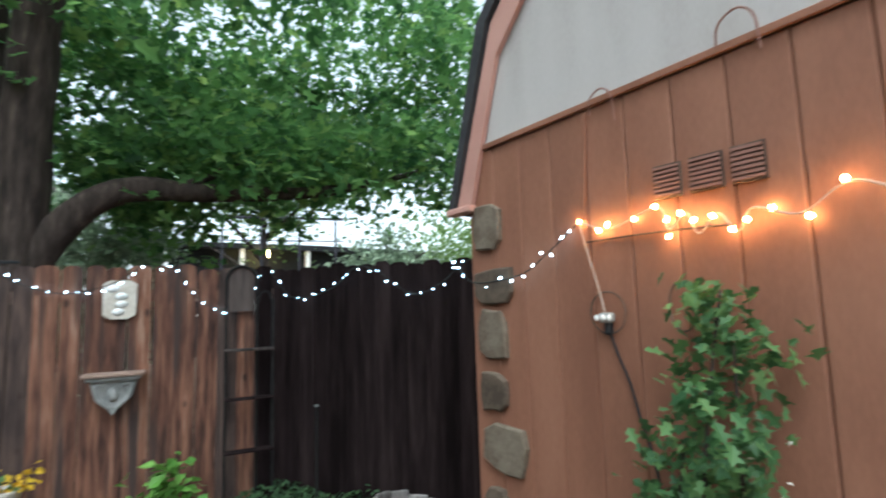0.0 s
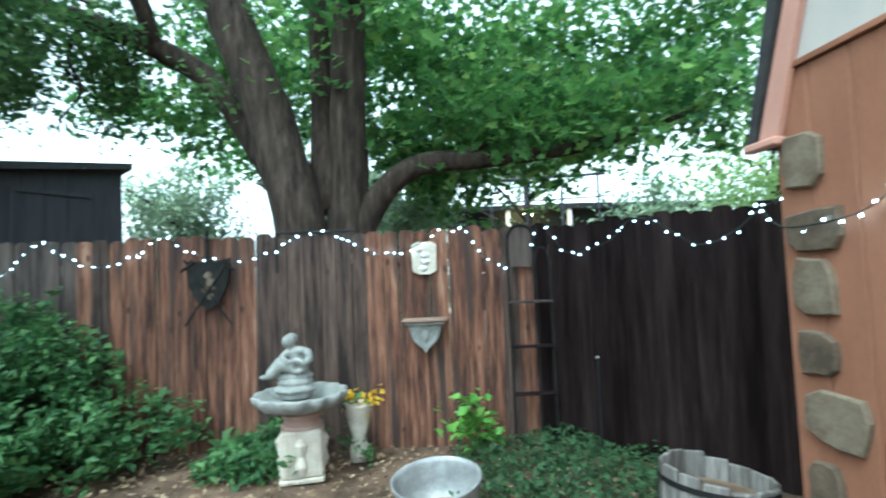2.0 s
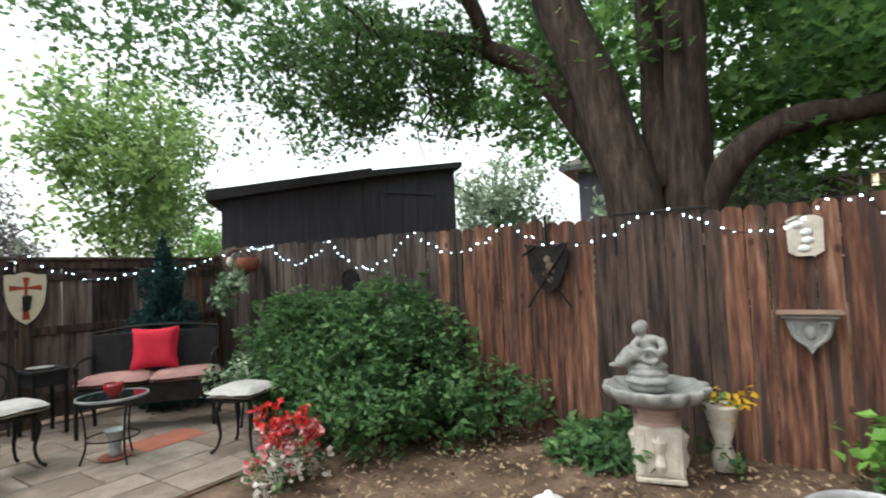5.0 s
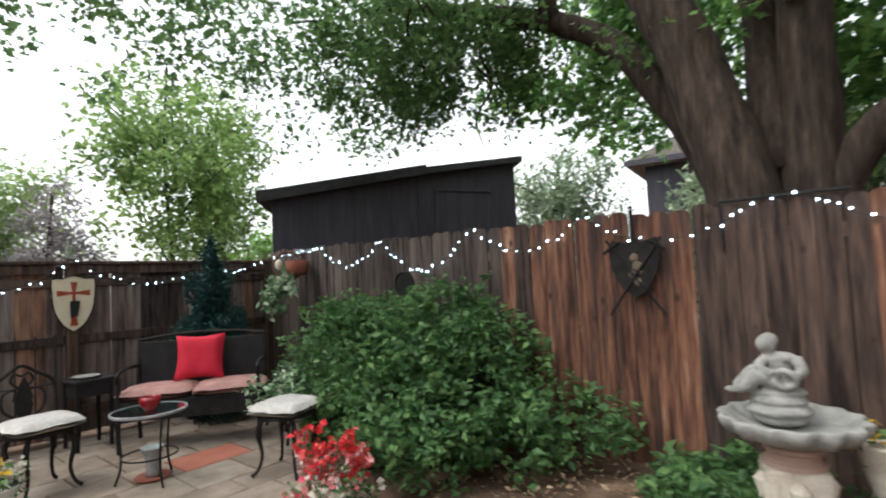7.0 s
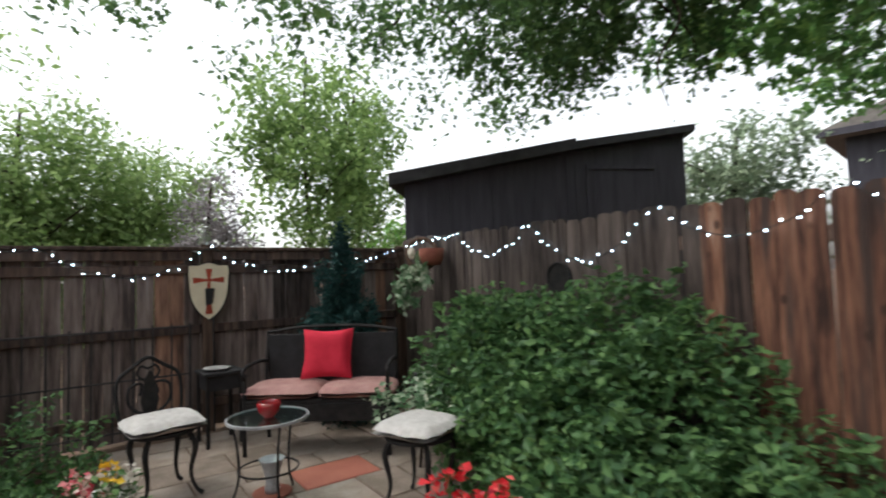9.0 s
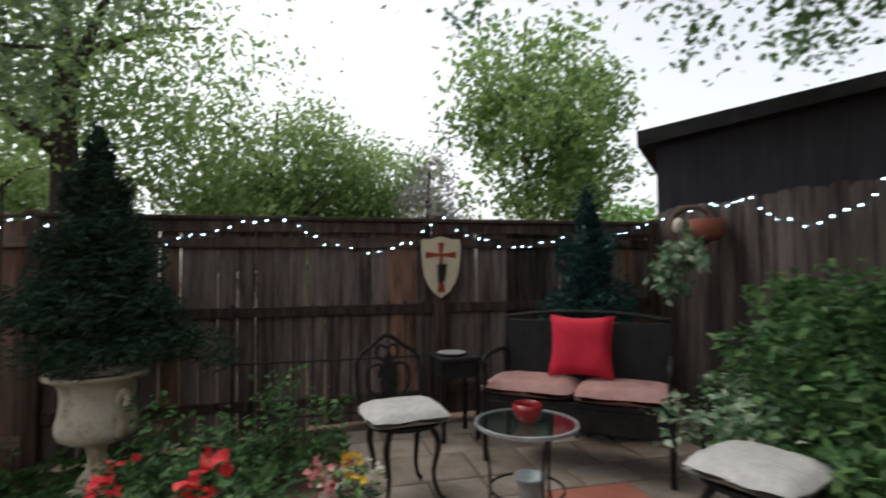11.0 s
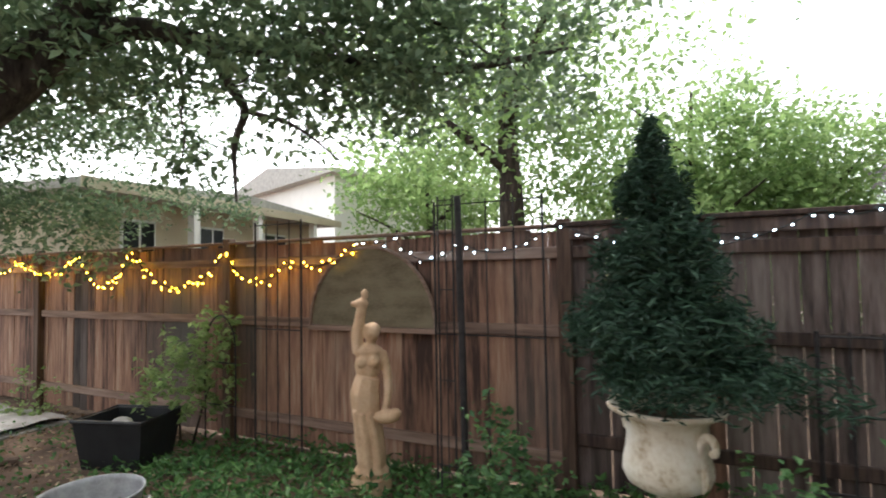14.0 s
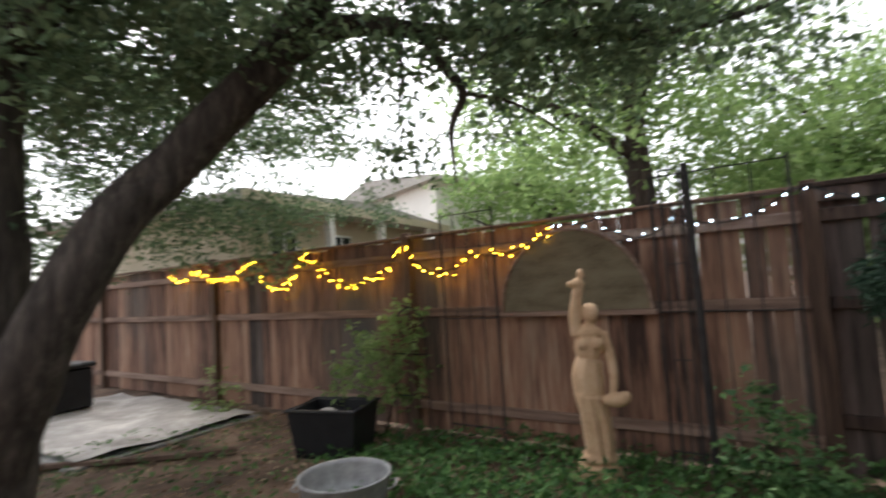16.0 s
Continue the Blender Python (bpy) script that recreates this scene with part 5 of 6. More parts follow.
def cushion(label, loc, size, rz, mat="white_fur", name="seat_cushion", eared=0.0):
    w, d, h = size
    bm = bmesh.new()
    bmesh.ops.create_grid(bm, x_segments=14, y_segments=14, size=0.5)
    top = list(bm.verts)
    for v in top:
        x, y = v.co.x * 2, v.co.y * 2
        e = max(0.0, (1 - abs(x) ** 4) * (1 - abs(y) ** 4)) ** 0.5
        pin = 1 - 0.08 * (x * x * y * y) if not eared else 1 - eared * (1 - x * x * y * y) * max(x * x, y * y)
        v.co = Vector((x * w / 2 * pin, y * d / 2 * pin, h * (0.45 + 0.5 * e) + 0.008 * noise.noise((x * 3, y * 3, w))))
    made = bmesh.ops.duplicate(bm, geom=bm.faces[:])
    low = [g for g in made["geom"] if isinstance(g, bmesh.types.BMVert)]
    for v in low:
        x, y = v.co.x / (w / 2), v.co.y / (d / 2)
        e = max(0.0, (1 - min(1, abs(x)) ** 4) * (1 - min(1, abs(y)) ** 4)) ** 0.3
        v.co.z = h * (0.45 - 0.45 * e)
    bmesh.ops.remove_doubles(bm, verts=bm.verts[:], dist=0.002)
    bmesh.ops.recalc_face_normals(bm, faces=bm.faces[:])
    return single(name, bm, mat, loc, label, "cushion", rz, smooth=True)


chair("black cast iron garden chair with scrolled back", (0.58, 2.98, 0.0), 12)
cushion("white plush seat cushion on the iron chair", (0.58, 2.97, 0.447), (0.48, 0.45, 0.1), 8)
chair("black cast iron stool with curved legs", (1.86, 1.74, 0.0), 25, back=False)
cushion("white plush seat cushion on the iron stool", (1.86, 1.74, 0.447), (0.47, 0.45, 0.1), 20)

t = thing("glass_table", (1.13, 2.44, 0), "small round glass-topped metal side table", "table")
part("tabletop", bm_lathe([(0.245, 0.525), (0.25, 0.53), (0.245, 0.535)], 36), "glass", t, "pale blue-green glass top").visible_shadow = False
part("rim", bm_lathe([(0.252, 0.518), (0.262, 0.522), (0.262, 0.538), (0.252, 0.54)], 36, ring=True), "zinc", t)
for k in range(3):
    a = math.radians(30 + 120 * k)
    u = Vector((math.cos(a), math.sin(a), 0))
    part("leg", bm_tube([u * 0.24 + Vector((0, 0, 0.52)), u * 0.2 + Vector((0, 0, 0.35)), u * 0.19 + Vector((0, 0, 0.15)), u * 0.23 + Vector((0, 0, 0.006))], 0.009, 6), "iron", t)
part("stretcher", bm_lathe([(0.185, 0.2), (0.195, 0.2), (0.195, 0.21), (0.185, 0.21)], 20, ring=True), "iron", t)
t = thing("bowl", (1.13, 2.42, 0.536), "dark red glazed bowl on the glass table", "bowl")
part("vessel", bm_lathe([(0.035, 0.0), (0.04, 0.008), (0.068, 0.04), (0.078, 0.075), (0.072, 0.1), (0.066, 0.1), (0.07, 0.075), (0.06, 0.04), (0.02, 0.02)], 24), "red_glaze", t, smooth=True)

t = thing("metal_urn", (1.17, 2.5, 0.0), "small dark metal urn with a dish upon the pavers", "urn")
part("dish", bm_lathe([(0.1, 0.0), (0.13, 0.02), (0.125, 0.025), (0.05, 0.018)], 20), "rust", t)
part("vase", bm_lathe([(0.045, 0.02), (0.05, 0.05), (0.04, 0.08), (0.055, 0.16), (0.07, 0.22), (0.085, 0.24), (0.075, 0.24), (0.05, 0.2)], 18), "zinc", t, smooth=True)


def bench():
    b = thing("garden_bench", (1.83, 3.2, 0), "dark iron two-seat garden bench with arms", "bench", rz=-38)
    for sx in (-1, 1):
        x = 0.59 * sx
        part("front_leg", bm_tube([(x, -0.24, 0.006), (x, -0.25, 0.2), (x, -0.24, 0.45), (x, -0.24, 0.62)], 0.018, 6), "iron", b)
        part("back_leg", bm_tube([(x, 0.28, 0.006), (x, 0.23, 0.3), (x, 0.24, 0.6), (x, 0.3, 0.96)], 0.018, 6), "iron", b)
        part("arm", bm_tube([(x, 0.25, 0.7), (x, 0.1, 0.72), (x, -0.16, 0.72), (x, -0.27, 0.69), (x, -0.26, 0.63), (x, -0.21, 0.65)], 0.017, 6), "iron", b)
    part("seat_frame", bm_box((-0.61, -0.25, 0.42), (0.61, 0.25, 0.455), 0.006), "iron", b)
    part("apron", bm_box((-0.59, -0.255, 0.28), (0.59, -0.245, 0.42), 0.003), "iron", b)
    part("back_rail", bm_tube([(-0.59, 0.3, 0.95), (-0.25, 0.31, 0.99), (0.25, 0.31, 0.99), (0.59, 0.3, 0.95)], 0.016, 6), "iron", b)
    part("back_panel", bm_box((-0.58, 0.262, 0.5), (0.58, 0.272, 0.93), 0.004), "black", b, "black cloth back panel")


bench()
R = pose(1.83, 3.2, 0, 0, 0, -38)
for s in (-1, 1):
    q = R @ Vector((0.315 * s, -0.02, 0.455))
    cushion("faded pink piped cushion on the iron bench", q, (0.645, 0.52, 0.11), -38 + 2 * s, "blush", "bench_cushion")
q = R @ Vector((0.08, 0.13, 0.56))
pl = cushion("bright red square throw pillow leaning on the bench", q, (0.45, 0.44, 0.14), -38, "red_cloth", "throw_pillow", 0.12)
pl.matrix_basis = pose(*(R @ Vector((0.01, 0.1, 0.77))), 0, 0, -38) @ pose(0, 0, 0, 74, 0, 0) @ pose(0, 0, -0.05)


def side_stand(label, loc, w, h, rz):
    s = thing("side_table", loc, label, "side table", rz=rz)
    for sx in (-1, 1):
        for sy in (-1, 1):
            part("leg", bm_box((sx * w / 2 - 0.015, sy * w / 2 - 0.015, 0), (sx * w / 2 + 0.015, sy * w / 2 + 0.015, h - 0.03), 0.003), "iron", s)
    part("top", bm_box((-w / 2 - 0.03, -w / 2 - 0.03, h - 0.03), (w / 2 + 0.03, w / 2 + 0.03, h), 0.005), "black", s)
    part("apron", bm_box((-w / 2, -w / 2, h - 0.16), (w / 2, w / 2, h - 0.031)), "black", s)
    return s


side_stand("dark little side table against the rail fence", (1.15, 3.95, 0), 0.28, 0.64, 5)
t = thing("dish", (1.12, 3.92, 0.64), "shallow grey dish on the dark side table", "dish")
part("plate", bm_lathe([(0.06, 0.0), (0.11, 0.02), (0.115, 0.028), (0.1, 0.022), (0.03, 0.012)], 20), "concrete", t, smooth=True)
side_stand("dark little side table by the bench arm", (2.62, 2.72, 0), 0.26, 0.6, -30)
t = thing("dish", (2.6, 2.7, 0.6), "shallow grey dish on the side table by the bench", "dish")
part("plate", bm_lathe([(0.07, 0.0), (0.13, 0.02), (0.135, 0.028), (0.12, 0.022), (0.03, 0.012)], 20), "concrete", t, smooth=True)


# ---------------- shield on the rail fence post ----------------
t = thing("wall_shield", (1.15, 4.41, 1.06), "cream heraldic shield with a red cross on a fence post", "shield")
half = [(0.0, 0.0), (0.09, 0.07), (0.16, 0.2), (0.185, 0.36), (0.185, 0.53), (0.1, 0.535), (0.0, 0.565)]
o = half + [(-x, z) for x, z in half[-2:0:-1]]
part("plate", bm_slab(o, 0.02, at=-0.022), "cream", t)
part("border", bm_tube([(x * 0.985, -0.024, z) for x, z in o + o[:1]], 0.006, 5, per=2), "black", t)
part("cross_bar", bm_slab([(-0.14, 0.36), (-0.14, 0.42), (-0.03, 0.402), (0.03, 0.402), (0.14, 0.42), (0.14, 0.36), (0.03, 0.378), (-0.03, 0.378)][::-1], 0.004, at=-0.027), "red_paint", t)
part("cross_post", bm_slab([(-0.03, 0.5), (0.03, 0.5), (0.012, 0.4), (0.014, 0.3), (0.012, 0.2), (0.035, 0.06), (-0.035, 0.06), (-0.012, 0.2), (-0.014, 0.3), (-0.012, 0.4)], 0.004, at=-0.032), "red_paint", t)
part("badge", bm_slab([(-0.03, 0.14), (0.03, 0.16), (0.05, 0.31), (-0.035, 0.31)], 0.012, at=-0.045), "black", t, "small black metal badge")
t = thing("post_finial", (1.13, 4.46, 1.8), "pale carved finial with trailing leaves on the post", "finial")
part("finial", bm_lathe([(0.045, 0.0), (0.05, 0.02), (0.025, 0.04), (0.035, 0.09), (0.012, 0.14), (0.004, 0.17)], 12), "concrete", t, smooth=True)
part("leaves", leaf_mesh("leaves", clumps([(0, 0, 0.05), (0.03, 0, 0.1)], 18, (0.03, 0.03, 0.04)), 0.05), "leaf_grey", t, kind="stuff")
single("shepherd_hook", bm_tube([(1.18, 4.33, 0.0), (1.18, 4.33, 0.7), (1.18, 4.35, 1.1)], [0.008, 0.008, 0.007], 5), "black", (0, 0, 0), "thin black garden rod below the shield", "garden rod")


def trellis(label, x0, x1, y, z0, z1, nx, nz, r=0.008, name="iron_trellis"):
    t = thing(name, ((x0 + x1) / 2, y, 0), label, "trellis")
    w = (x1 - x0) / 2
    for k in range(nx):
        x = -w + 2 * w * k / (nx - 1)
        part("upright", bm_tube([(x, 0, z0 if k in (0, nx - 1) else z0 + 0.1), (x, 0, z1)], [r * (1.7 if k in (0, nx - 1) else 1.0)] * 2, 6), "iron_worn", t)
    for k in range(nz):
        z = z1 - 0.03 - (z1 - z0 - 0.2) * k / max(1, nz - 1)
        part("crossbar", bm_tube([(-w, 0, z), (w, 0, z)], [r, r], 6), "iron_worn", t)
    return t


trellis("low black iron fence panel in front of the boards", -0.55, 0.95, 4.2, 0.0, 1.06, 11, 3)
trellis("tall black iron trellis against the rail fence", -4.85, -4.3, 4.25, ground_at(-4.5), 1.92, 5, 3, 0.006)
trellis("narrow black iron trellis side beside the metal pole", -2.86, -2.74, 4.1, ground_at(-2.8), 1.99, 3, 4, 0.0045)
trellis("tall black iron trellis against the rail fence", -2.95, -2.1, 4.22, ground_at(-2.5), 1.97, 5, 3, 0.0055)
single("metal_pole", bm_tube([(-2.66, 4.08, ground_at(-2.7) - 0.02), (-2.67, 4.08, 0.9), (-2.69, 4.08, 1.98)], 0.026, 10), "iron_worn", (0, 0, 0), "thick dark metal pole before the rail fence", "pole", smooth=True)
t = thing("wire_arch", (-5.25, 4.2, ground_at(-5.2)), "thin black wire plant arch by the fence post", "plant support")
part("hoop", bm_tube([(-0.2, 0, 0), (-0.2, 0, 0.9), (-0.14, 0, 1.15), (0, 0, 1.25), (0.14, 0, 1.15), (0.2, 0, 0.9), (0.2, 0, 0)], 0.008, 5), "black", t)
for z in (0.4, 0.8):
    part("crossbar", bm_tube([(-0.2, 0, z), (0.2, 0, z)], [0.006, 0.006], 5), "black", t)

t = thing("arched_panel", (-3.68, 4.40, 0.97), "olive half-round wooden panel with pale rim on the fence", "panel")
arc = [(0.64 * math.cos(a), 0.68 * math.sin(a)) for a in np.linspace(0, math.pi, 19)]
part("panel", bm_slab(arc[::-1], 0.03, at=0.005), "olive", t)
part("rim", bm_tube([(x, -0.002, z) for x, z in arc], 0.016, 6, per=2), "rail", t)
part("sill", bm_box((-0.67, -0.02, -0.045), (0.67, 0.035, -0.004), 0.005), "rail", t)


# ---------------- hanging basket, urn tree, corner conifer ----------------
t = thing("hanging_basket", (3.2, 3.72, 1.4), "round wicker wall basket with trailing variegated leaves", "basket")
part("ring", bm_tube([(0.02 + 0.11 * math.cos(a), 0.02 - 0.13 * math.cos(a), 0.27 + 0.17 * math.sin(a)) for a in np.linspace(0, 2 * math.pi, 15)], 0.026, 6, per=2), "post", t)
part("pot", bm_lathe([(0.09, 0.14), (0.13, 0.2), (0.14, 0.32), (0.12, 0.32), (0.1, 0.22)], 16, centre=(0.03, -0.16, 0)), "rust", t, "reddish clay pot", smooth=True)
part("ornament", bm_ball((-0.1, 0.04, 0.28), (0.04, 0.05, 0.07), sub=2), "limestone", t, smooth=True)
part("foliage", leaf_mesh("foliage", clumps(np.concatenate([in_box((-0.18, -0.2, -0.05), (-0.04, 0.16, 0.16), 20), in_box((-0.22, -0.04, -0.3), (-0.08, 0.22, 0.0), 16)]), 8, (0.045, 0.05, 0.05)), 0.11, 0.9, 0.6), "ivy", t, kind="stuff")


def conifer(parent, z0, z1, r0, mat, n=5200, size=0.075, lean=(0, 0), blunt=0.85):
    part("stem", bm_tube([(0, 0, z0 - 0.05), (lean[0] * 0.5, lean[1] * 0.5, (z0 + z1) / 2), (lean[0], lean[1], z1)], [0.03, 0.02, 0.006], 6), "bark", parent)
    pts_ = []
    tiers = 27
    for k in range(tiers):
        f = k / (tiers - 1)
        rr = r0 * (1 - f) ** blunt * (0.84 + 0.3 * rng.random()) + 0.03
        z = z0 + (z1 - z0) * (0.02 + 0.95 * f)
        m = int(n / tiers * (1.9 * (1 - f) + 0.15))
        arms = max(5, int(13 * (1 - f)))
        a0 = rng.uniform(0, 6.28)
        arm = rng.integers(0, arms, m)
        a = a0 + arm * 2 * np.pi / arms + rng.normal(0, 0.16, m)
        reach = (0.8 + 0.3 * np.sin(arm * 12.9898 + k)) * rr
        d = reach * np.sqrt(rng.uniform(0.02, 1, m))
        zz = z - 0.22 * d + 0.16 * d * d / max(rr, 0.05) + rng.normal(0, 0.055, m)
        pts_.append(np.stack([np.cos(a) * d + lean[0] * f, np.sin(a) * d + lean[1] * f, zz], 1))
    return part("needles", leaf_mesh("needles", np.concatenate(pts_), size, -0.35, 0.24, 1.2), mat, parent, kind="stuff")


def urn():
    u = thing("garden_urn", (-1.33, 3.85, ground_at(-1.33)), "large weathered cream urn with scroll handles", "urn")
    u.scale = (0.83, 0.83, 1.04)
    part("foot", bm_box((-0.15, -0.15, 0), (0.15, 0.15, 0.06), 0.01), "urn", u)
    part("vessel", bm_lathe([(0.14, 0.061), (0.13, 0.1), (0.075, 0.15), (0.06, 0.23), (0.08, 0.29), (0.1, 0.31), (0.2, 0.33), (0.262, 0.362), (0.288, 0.41), (0.284, 0.46), (0.266, 0.52), (0.256, 0.6), (0.262, 0.665), (0.285, 0.705), (0.365, 0.735), (0.38, 0.75), (0.375, 0.765), (0.31, 0.755), (0.25, 0.7), (0.225, 0.6)], 36), "urn", u, smooth=True)
    part("soil", bm_lathe([(0.19, 0.66), (0.21, 0.7), (0.02, 0.72)], 20), "earth", u)
    for a in (-38, 142):
        bm = bm_tube([(0.19, 0, 0.40), (0.26, 0, 0.39), (0.285, 0, 0.44), (0.26, 0, 0.48), (0.24, 0, 0.53), (0.255, 0, 0.60), (0.31, 0, 0.65), (0.36, 0, 0.63), (0.36, 0, 0.58), (0.325, 0, 0.58)], [0.02, 0.03, 0.028, 0.024, 0.024, 0.026, 0.026, 0.024, 0.02, 0.014], 8)
        bm.transform(pose(0, 0, 0, 0, 0, a))
        part("handle", bm, "urn", u, "scrolled handle")


urn()
t = thing("conifer_tree", (-1.33, 3.85, 0.56), "dark green cone-shaped conifer planted in the urn", "conifer")
conifer(t, 0.26, 1.70, 0.6, "needle", 30000, 0.062, (-0.03, 0))
part("side_branch", leaf_mesh("side_branch", clumps(along([(0.3, 0, 0.32), (0.5, -0.05, 0.25), (0.72, -0.1, 0.2)], 16, 0.05), 28, (0.06, 0.06, 0.035)), 0.07, 0.2, 0.22, 0.8), "needle", t, kind="stuff")
t = thing("conifer_tree", (2.35, 3.95, 0.0), "slim blue-green conifer standing in the fence corner", "conifer")
conifer(t, 0.1, 1.98, 0.5, "needle_blue", 14000, 0.075, blunt=0.6)


# ---------------- shrubs and flowers ----------------
def shrub(label, loc, lobes, per, size, mat="leaf_dark", name="shrub", stems=6):
    s = thing(name, loc, label, "shrub")
    o = np.array(loc)
    for k in range(stems):
        c = Vector(lobes[k % len(lobes)][0]) - Vector(loc)
        part("stem", bm_tube([(c.x * 0.3, c.y * 0.5, 0), (c.x * 0.6, c.y * 0.8, c.z * 0.5), (c.x, c.y, c.z)], [0.014, 0.01, 0.004], 5), "bark", s)
    cs = np.concatenate([shell(c, r, n, -0.6, 0.7) - o for c, r, n in lobes])
    mid = cs.mean(0)
    shoots = cs[rng.integers(0, len(cs), len(cs) // 4)]
    out = (shoots - mid) / (np.linalg.norm(shoots - mid, axis=1)[:, None] + 1e-6) + np.array((0, 0, 0.6))
    tips = np.concatenate([shoots + out * r for r in (0.06, 0.11, 0.16)])
    leaves = np.concatenate([clumps(cs, per, (0.07, 0.07, 0.055)), clumps(tips, 7, (0.03, 0.03, 0.035))])
    part("foliage", leaf_mesh("foliage", leaves, size, 0.35, 0.62, 0.6), mat, s, kind="stuff")
    return s


shrub("dense dark green sprawling shrub before the cedar fence", (2.75, 1.75, 0), [
    ((3.05, 2.5, 0.5), (0.3, 0.4, 0.6), 70), ((2.75, 2.05, 0.5), (0.6, 0.6, 0.68), 140), ((2.75, 1.35, 0.5), (0.6, 0.6, 0.62), 130), ((2.85, 0.75, 0.4), (0.5, 0.5, 0.55), 90),
    ((2.48, 1.5, 0.35), (0.42, 0.5, 0.45), 90), ((2.35, 0.8, 0.28), (0.5, 0.55, 0.36), 80), ((2.8, 0.25, 0.25), (0.4, 0.4, 0.32), 50), ((3.1, 1.2, 1.0), (0.25, 0.5, 0.4), 40), ((3.05, 0.6, 0.85), (0.2, 0.3, 0.35), 24), ((3.0, 2.1, 1.05), (0.25, 0.45, 0.25), 26)], 26, 0.072, stems=10)
shrub("spindly weeds growing at the cedar fence foot", (3.1, -0.15, 0), [((3.15, -0.15, 0.25), (0.2, 0.3, 0.35), 26), ((3.15, 0.25, 0.4), (0.2, 0.2, 0.4), 16)], 12, 0.07)
shrub("trailing variegated shrub beside the stool", (2.2, 2.35, 0), [((2.2, 2.2, 0.5), (0.22, 0.25, 0.14), 30)], 12, 0.055, "ivy", stems=3)
shrub("loose dark green shrub between the urn and chair", (-0.45, 3.4, 0), [((-0.6, 3.3, 0.12), (0.45, 0.45, 0.32), 50), ((-0.1, 3.55, 0.2), (0.3, 0.3, 0.4), 34), ((-0.5, 2.75, 0.08), (0.45, 0.4, 0.2), 34)], 12, 0.055)
shrub("leafy green seedling clump by the metal pole", (-2.2, 3.75, -0.2), [((-2.25, 3.85, 0.05), (0.25, 0.2, 0.4), 26), ((-2.1, 3.7, -0.1), (0.35, 0.25, 0.15), 24)], 14, 0.06, "leaf_dark")
shrub("straggly light green shrub in front of the boards", (-5.7, 4.15, -0.2), [((-5.7, 4.1, 0.25), (0.45, 0.25, 0.55), 44), ((-5.35, 4.2, 0.45), (0.25, 0.2, 0.6), 26)], 10, 0.075, "leaf_pale")
shrub("small weeds at the fence foot beside the slab", (-8.3, 4.1, -0.2), [((-8.3, 4.15, -0.05), (0.3, 0.2, 0.25), 16)], 12, 0.06, "leaf_pale", stems=3)


def flowers(label, loc, blooms, pot=None):
    f = thing("flowering_plant", loc, label, "flowers")
    if pot:
        part("pot", bm_lathe([(pot * 0.7, 0.0), (pot * 0.8, pot * 0.8), (pot, pot * 1.5), (pot * 1.05, pot * 1.55), (pot * 0.95, pot * 1.55), (pot * 0.85, pot * 1.2)], 18), "white", f, "white pot", smooth=True)
    cs = np.concatenate([b[0] for b in blooms])
    lo = cs.min(0)
    part("leaves", leaf_mesh("leaves", clumps(in_box((cs[:, 0].min(), cs[:, 1].min(), 0.02), (cs[:, 0].max(), cs[:, 1].max(), max(0.1, cs[:, 2].mean())), 16), 16, (0.05, 0.05, 0.05)), 0.055), "leaf_dark", f, kind="stuff")
    for c in cs[::2]:
        part("stem", bm_tube([(c[0] * 0.4, c[1] * 0.4, 0.0), (c[0] * 0.8, c[1] * 0.8, c[2] * 0.6), tuple(c)], [0.005, 0.004, 0.003], 4), "leaf_dark", f)
    for c, mat in blooms:
        part("blossoms", leaf_mesh("blossoms", clumps(c, 9, (0.024, 0.024, 0.024)), 0.042, 0.0, 0.95, 1.2), mat, f, kind="stuff")


flowers("tall red and pink garden flowers with white blooms below", (1.53, 0.85, 0), [
    (in_box((-0.15, -0.1, 0.24), (0.0, 0.06, 0.54), 16), "petal_red"), (in_box((0.05, -0.16, 0.22), (0.22, 0.0, 0.48), 15), "petal_red"),
    (in_box((-0.24, -0.22, 0.12), (0.24, 0.12, 0.38), 34), "petal_pink"), (in_box((-0.3, -0.26, 0.02), (0.28, 0.16, 0.22), 40), "petal_white")], 0.11)
flowers("tall red gladiolus spikes in the green bed", (-0.38, 1.66, ground_at(-0.38)), [
    (np.array([(-0.12, 0, z) for z in np.linspace(0.4, 0.76, 8)]) + rng.normal(0, 0.012, (8, 3)), "petal_red"),
    (np.array([(0.1 + 0.06 * (z - 0.5), 0.02, z) for z in np.linspace(0.4, 0.7, 7)]) + rng.normal(0, 0.012, (7, 3)), "petal_red"),
    (np.array([(0.12, 0.02, 0.75), (0.18, 0.02, 0.77), (-0.1, 0, 0.8)]), "petal_red")])
flowers("white pot of mixed yellow and pink flowers", (0.25, 2.58, 0), [
    (in_box((-0.16, -0.1, 0.24), (0.0, 0.1, 0.36), 9), "petal_pink"), (in_box((-0.04, -0.08, 0.3), (0.06, 0.08, 0.4), 4), "petal_yellow"), (in_box((0.0, -0.12, 0.22), (0.17, 0.1, 0.34), 9), "petal_white")], 0.14)


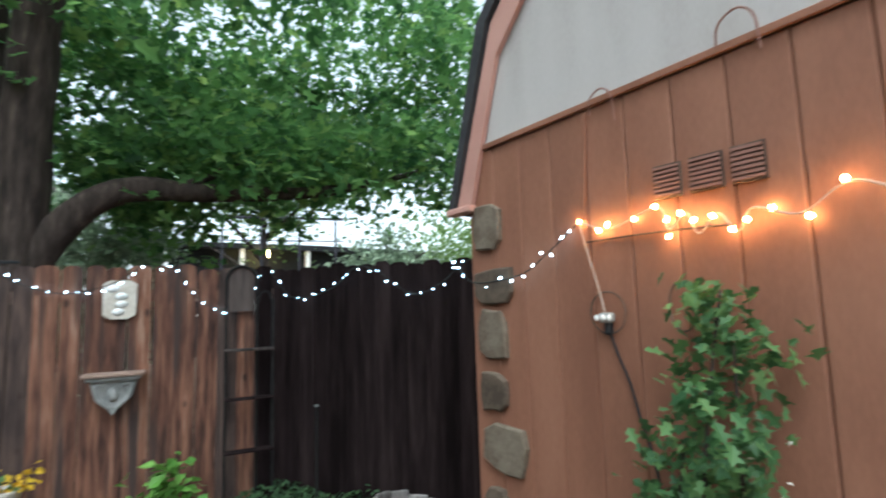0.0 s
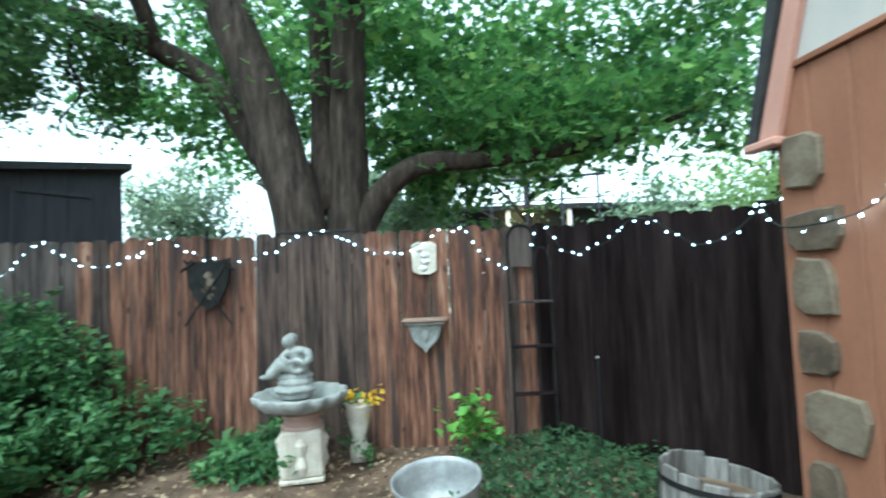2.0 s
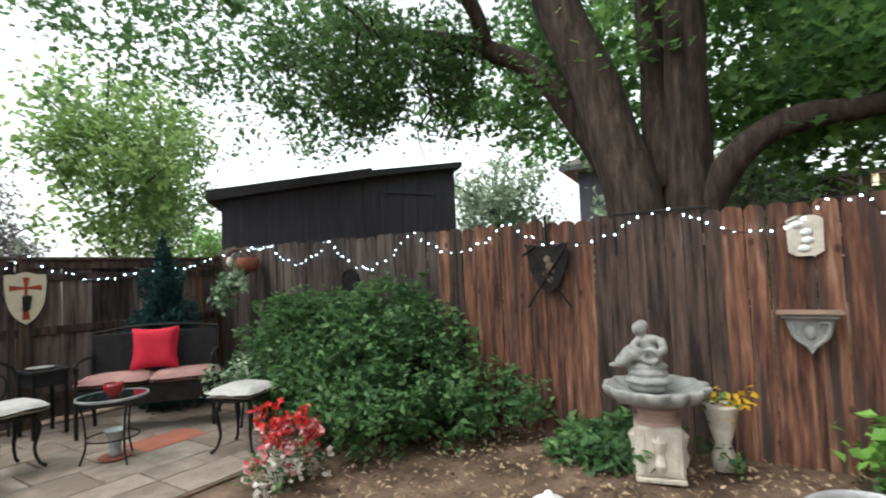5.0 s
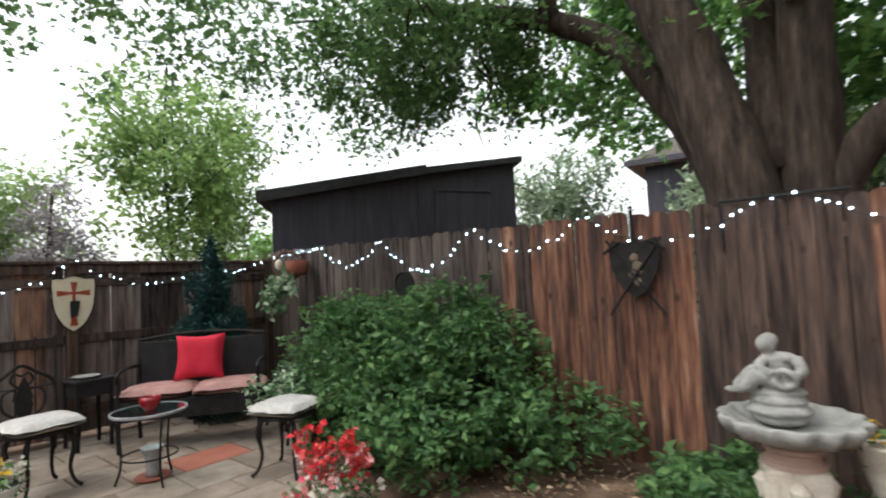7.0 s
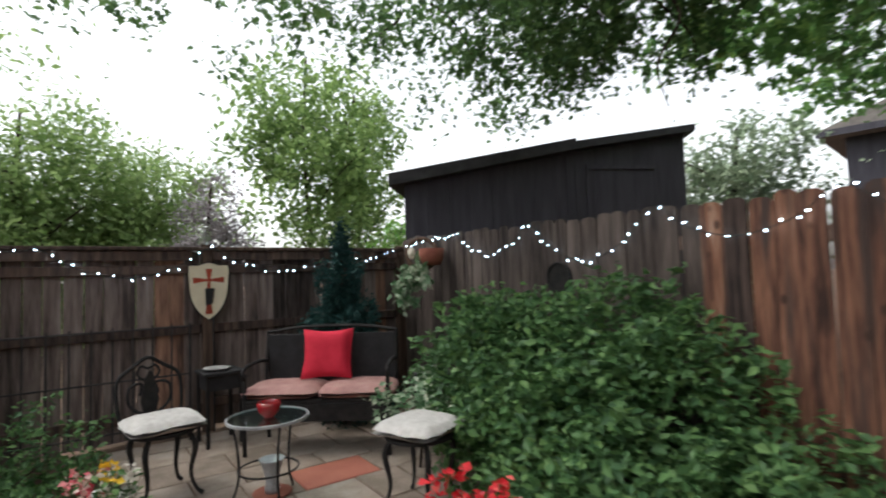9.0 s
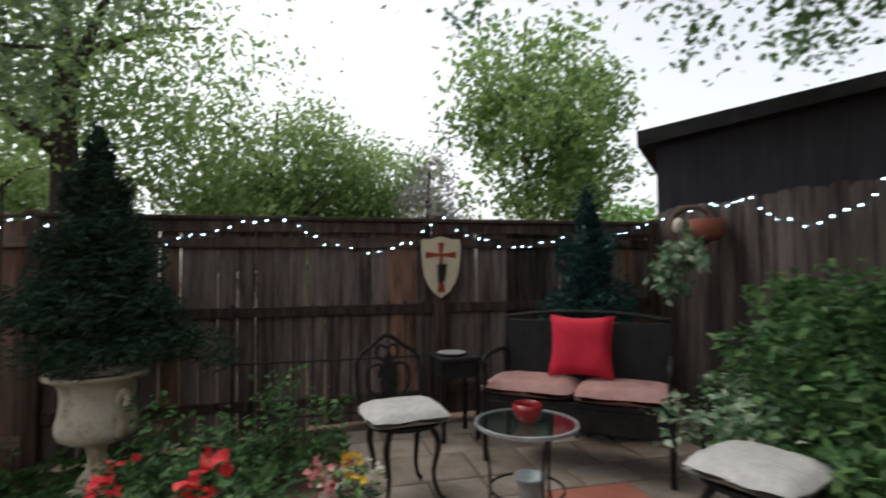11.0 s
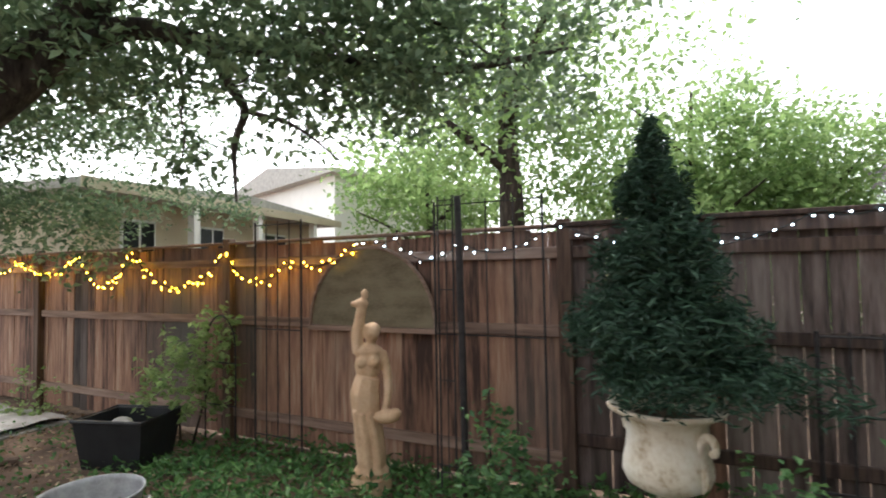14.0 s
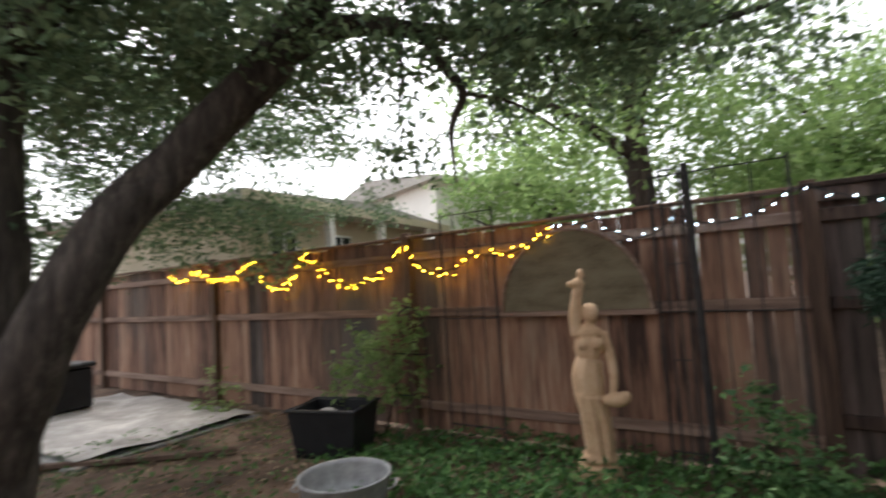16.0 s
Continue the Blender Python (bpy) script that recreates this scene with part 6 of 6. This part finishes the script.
# ---------------- statue, planter and the far end ----------------
figure("garden_statue", [
    ("tube", [(0, 0, 0.0), (0, 0, 0.11)], [0.165, 0.16]), ("ball", (0, 0, 0.15), (0.14, 0.13, 0.07)), ("ball", (-0.06, -0.06, 0.16), (0.06, 0.06, 0.05)),
    ("tube", [(0.01, 0, 0.14), (0.0, 0, 0.35), (-0.03, 0, 0.58), (-0.04, 0, 0.74), (-0.02, 0, 0.86)], [0.085, 0.09, 0.115, 0.12, 0.098]),
    ("tube", [(0.06, -0.06, 0.15), (0.05, -0.07, 0.38), (0.0, -0.09, 0.6)], [0.04, 0.035, 0.03]), ("tube", [(-0.05, -0.06, 0.15), (-0.08, -0.06, 0.4), (-0.1, -0.07, 0.62)], [0.04, 0.036, 0.03]),
    ("tube", [(0.0, -0.085, 0.15), (-0.02, -0.09, 0.35), (-0.05, -0.1, 0.6)], [0.03, 0.028, 0.024]), ("tube", [(0.09, -0.01, 0.15), (0.08, -0.03, 0.4), (0.06, -0.05, 0.6)], [0.03, 0.028, 0.024]),
    ("ball", (-0.02, 0, 0.95), (0.105, 0.085, 0.13)), ("ball", (-0.01, 0, 1.05), (0.115, 0.075, 0.06)), ("ball", (-0.06, -0.07, 0.98), (0.045, 0.035, 0.045)), ("ball", (0.04, -0.07, 0.98), (0.045, 0.035, 0.045)),
    ("tube", [(0.0, 0, 1.06), (0.01, 0, 1.15)], [0.045, 0.04]), ("ball", (0.015, -0.01, 1.19), (0.06, 0.066, 0.075)), ("ball", (0.015, 0.02, 1.22), (0.066, 0.07, 0.055)),
    ("tube", [(0.09, 0.0, 1.05), (0.13, -0.01, 0.9), (0.14, -0.05, 0.74), (0.12, -0.09, 0.62)], [0.04, 0.037, 0.032, 0.026]),
    ("ball", (0.14, -0.1, 0.58), (0.1, 0.055, 0.055)), ("ball", (0.2, -0.1, 0.6), (0.045, 0.045, 0.045)),
    ("tube", [(-0.09, 0, 1.04), (-0.1, -0.01, 1.18), (-0.075, -0.01, 1.3), (-0.06, -0.01, 1.4)], [0.048, 0.046, 0.044, 0.042]),
    ("ball", (-0.06, -0.01, 1.42), (0.055, 0.05, 0.045)), ("tube", [(-0.06, -0.02, 1.42), (-0.14, -0.03, 1.42)], [0.035, 0.02]), ("ball", (-0.035, -0.01, 1.49), (0.03, 0.03, 0.045))],
    "clay", (-3.42, 4.02, -0.225), "tan clay statue of a draped standing figure by the fence", 0.01, 25)

t = thing("planter_box", (-5.72, 3.62, ground_at(-5.7) - 0.01), "large black plastic planter box on bare earth", "planter", rz=16)
a0, a1, hh = 0.28, 0.335, 0.42
bm = bmesh.new()
lo = [bm.verts.new((sx * a0, sy * a0 * 0.72, 0)) for sx, sy in ((-1, -1), (1, -1), (1, 1), (-1, 1))]
hi = [bm.verts.new((sx * a1, sy * a1 * 0.75, hh)) for sx, sy in ((-1, -1), (1, -1), (1, 1), (-1, 1))]
hi2 = [bm.verts.new((sx * (a1 - 0.03), sy * (a1 * 0.75 - 0.03), hh)) for sx, sy in ((-1, -1), (1, -1), (1, 1), (-1, 1))]
lo2 = [bm.verts.new((sx * (a0 - 0.01), sy * (a0 * 0.72 - 0.01), 0.08)) for sx, sy in ((-1, -1), (1, -1), (1, 1), (-1, 1))]
for A, B in ((lo, hi), (hi, hi2), (hi2, lo2)):
    for i in range(4):
        bm.faces.new((A[i], A[(i + 1) % 4], B[(i + 1) % 4], B[i]))
bm.faces.new(lo2)
bm.faces.new(reversed(lo))
part("box", bm, "plastic", t)
part("rim", bm_tube([(sx * 0.34, sy * 0.256, hh) for sx, sy in ((-1, -1), (1, -1), (1, 1), (-1, 1), (-1, -1))], 0.016, 6, per=1), "plastic", t)
part("soil", bm_box((-0.28, -0.2, 0.09), (0.28, 0.2, 0.26), 0.02), "earth", t)
single("crumpled_sheet", bm_ball((0, 0, 0.06), (0.11, 0.08, 0.06), sub=2), "tarp", (-5.78, 3.6, ground_at(-5.7) + 0.27), "crumpled white plastic sheet lying in the planter", "plastic sheet")


def slab_area():
    s = thing("concrete_slab", (-9.3, 3.2, ground_at(-9)), "pale dusty concrete slab with a loose tarp", "slab")
    bm = bmesh.new()
    bmesh.ops.create_grid(bm, x_segments=30, y_segments=20, size=0.5)
    for v in bm.verts:
        x, y = v.co.x * 3.4, v.co.y * 1.9
        v.co = Vector((x, y, 0.06 + 0.05 * noise.noise((x * 1.6, y * 1.6, 2)) + 0.03 * noise.noise((x * 5, y * 5, 1))))
    part("tarp", bm, "tarp", s, "wrinkled grey tarpaulin", smooth=True)
    part("slab", bm_box((-1.75, -1.0, -0.05), (1.75, 1.0, 0.02), 0.01), "concrete", s)


slab_area()
single("edging_timber", bm_tube([(-8.2, 1.9, ground_at(-8) + 0.02), (-7.1, 2.7, ground_at(-7) + 0.03), (-6.6, 3.2, ground_at(-6) + 0.02)], 0.035, 6), "post", (0, 0, 0), "old timber edging half buried in earth", "edging")
t = thing("storage_bin", (-10.6, 3.1, ground_at(-10)), "black storage bin standing on the slab", "bin", rz=10)
part("body", bm_box((-0.45, -0.3, 0.08), (0.45, 0.3, 0.62), 0.03), "plastic", t)
part("lid", bm_box((-0.48, -0.33, 0.625), (0.48, 0.33, 0.69), 0.02), "plastic", t)
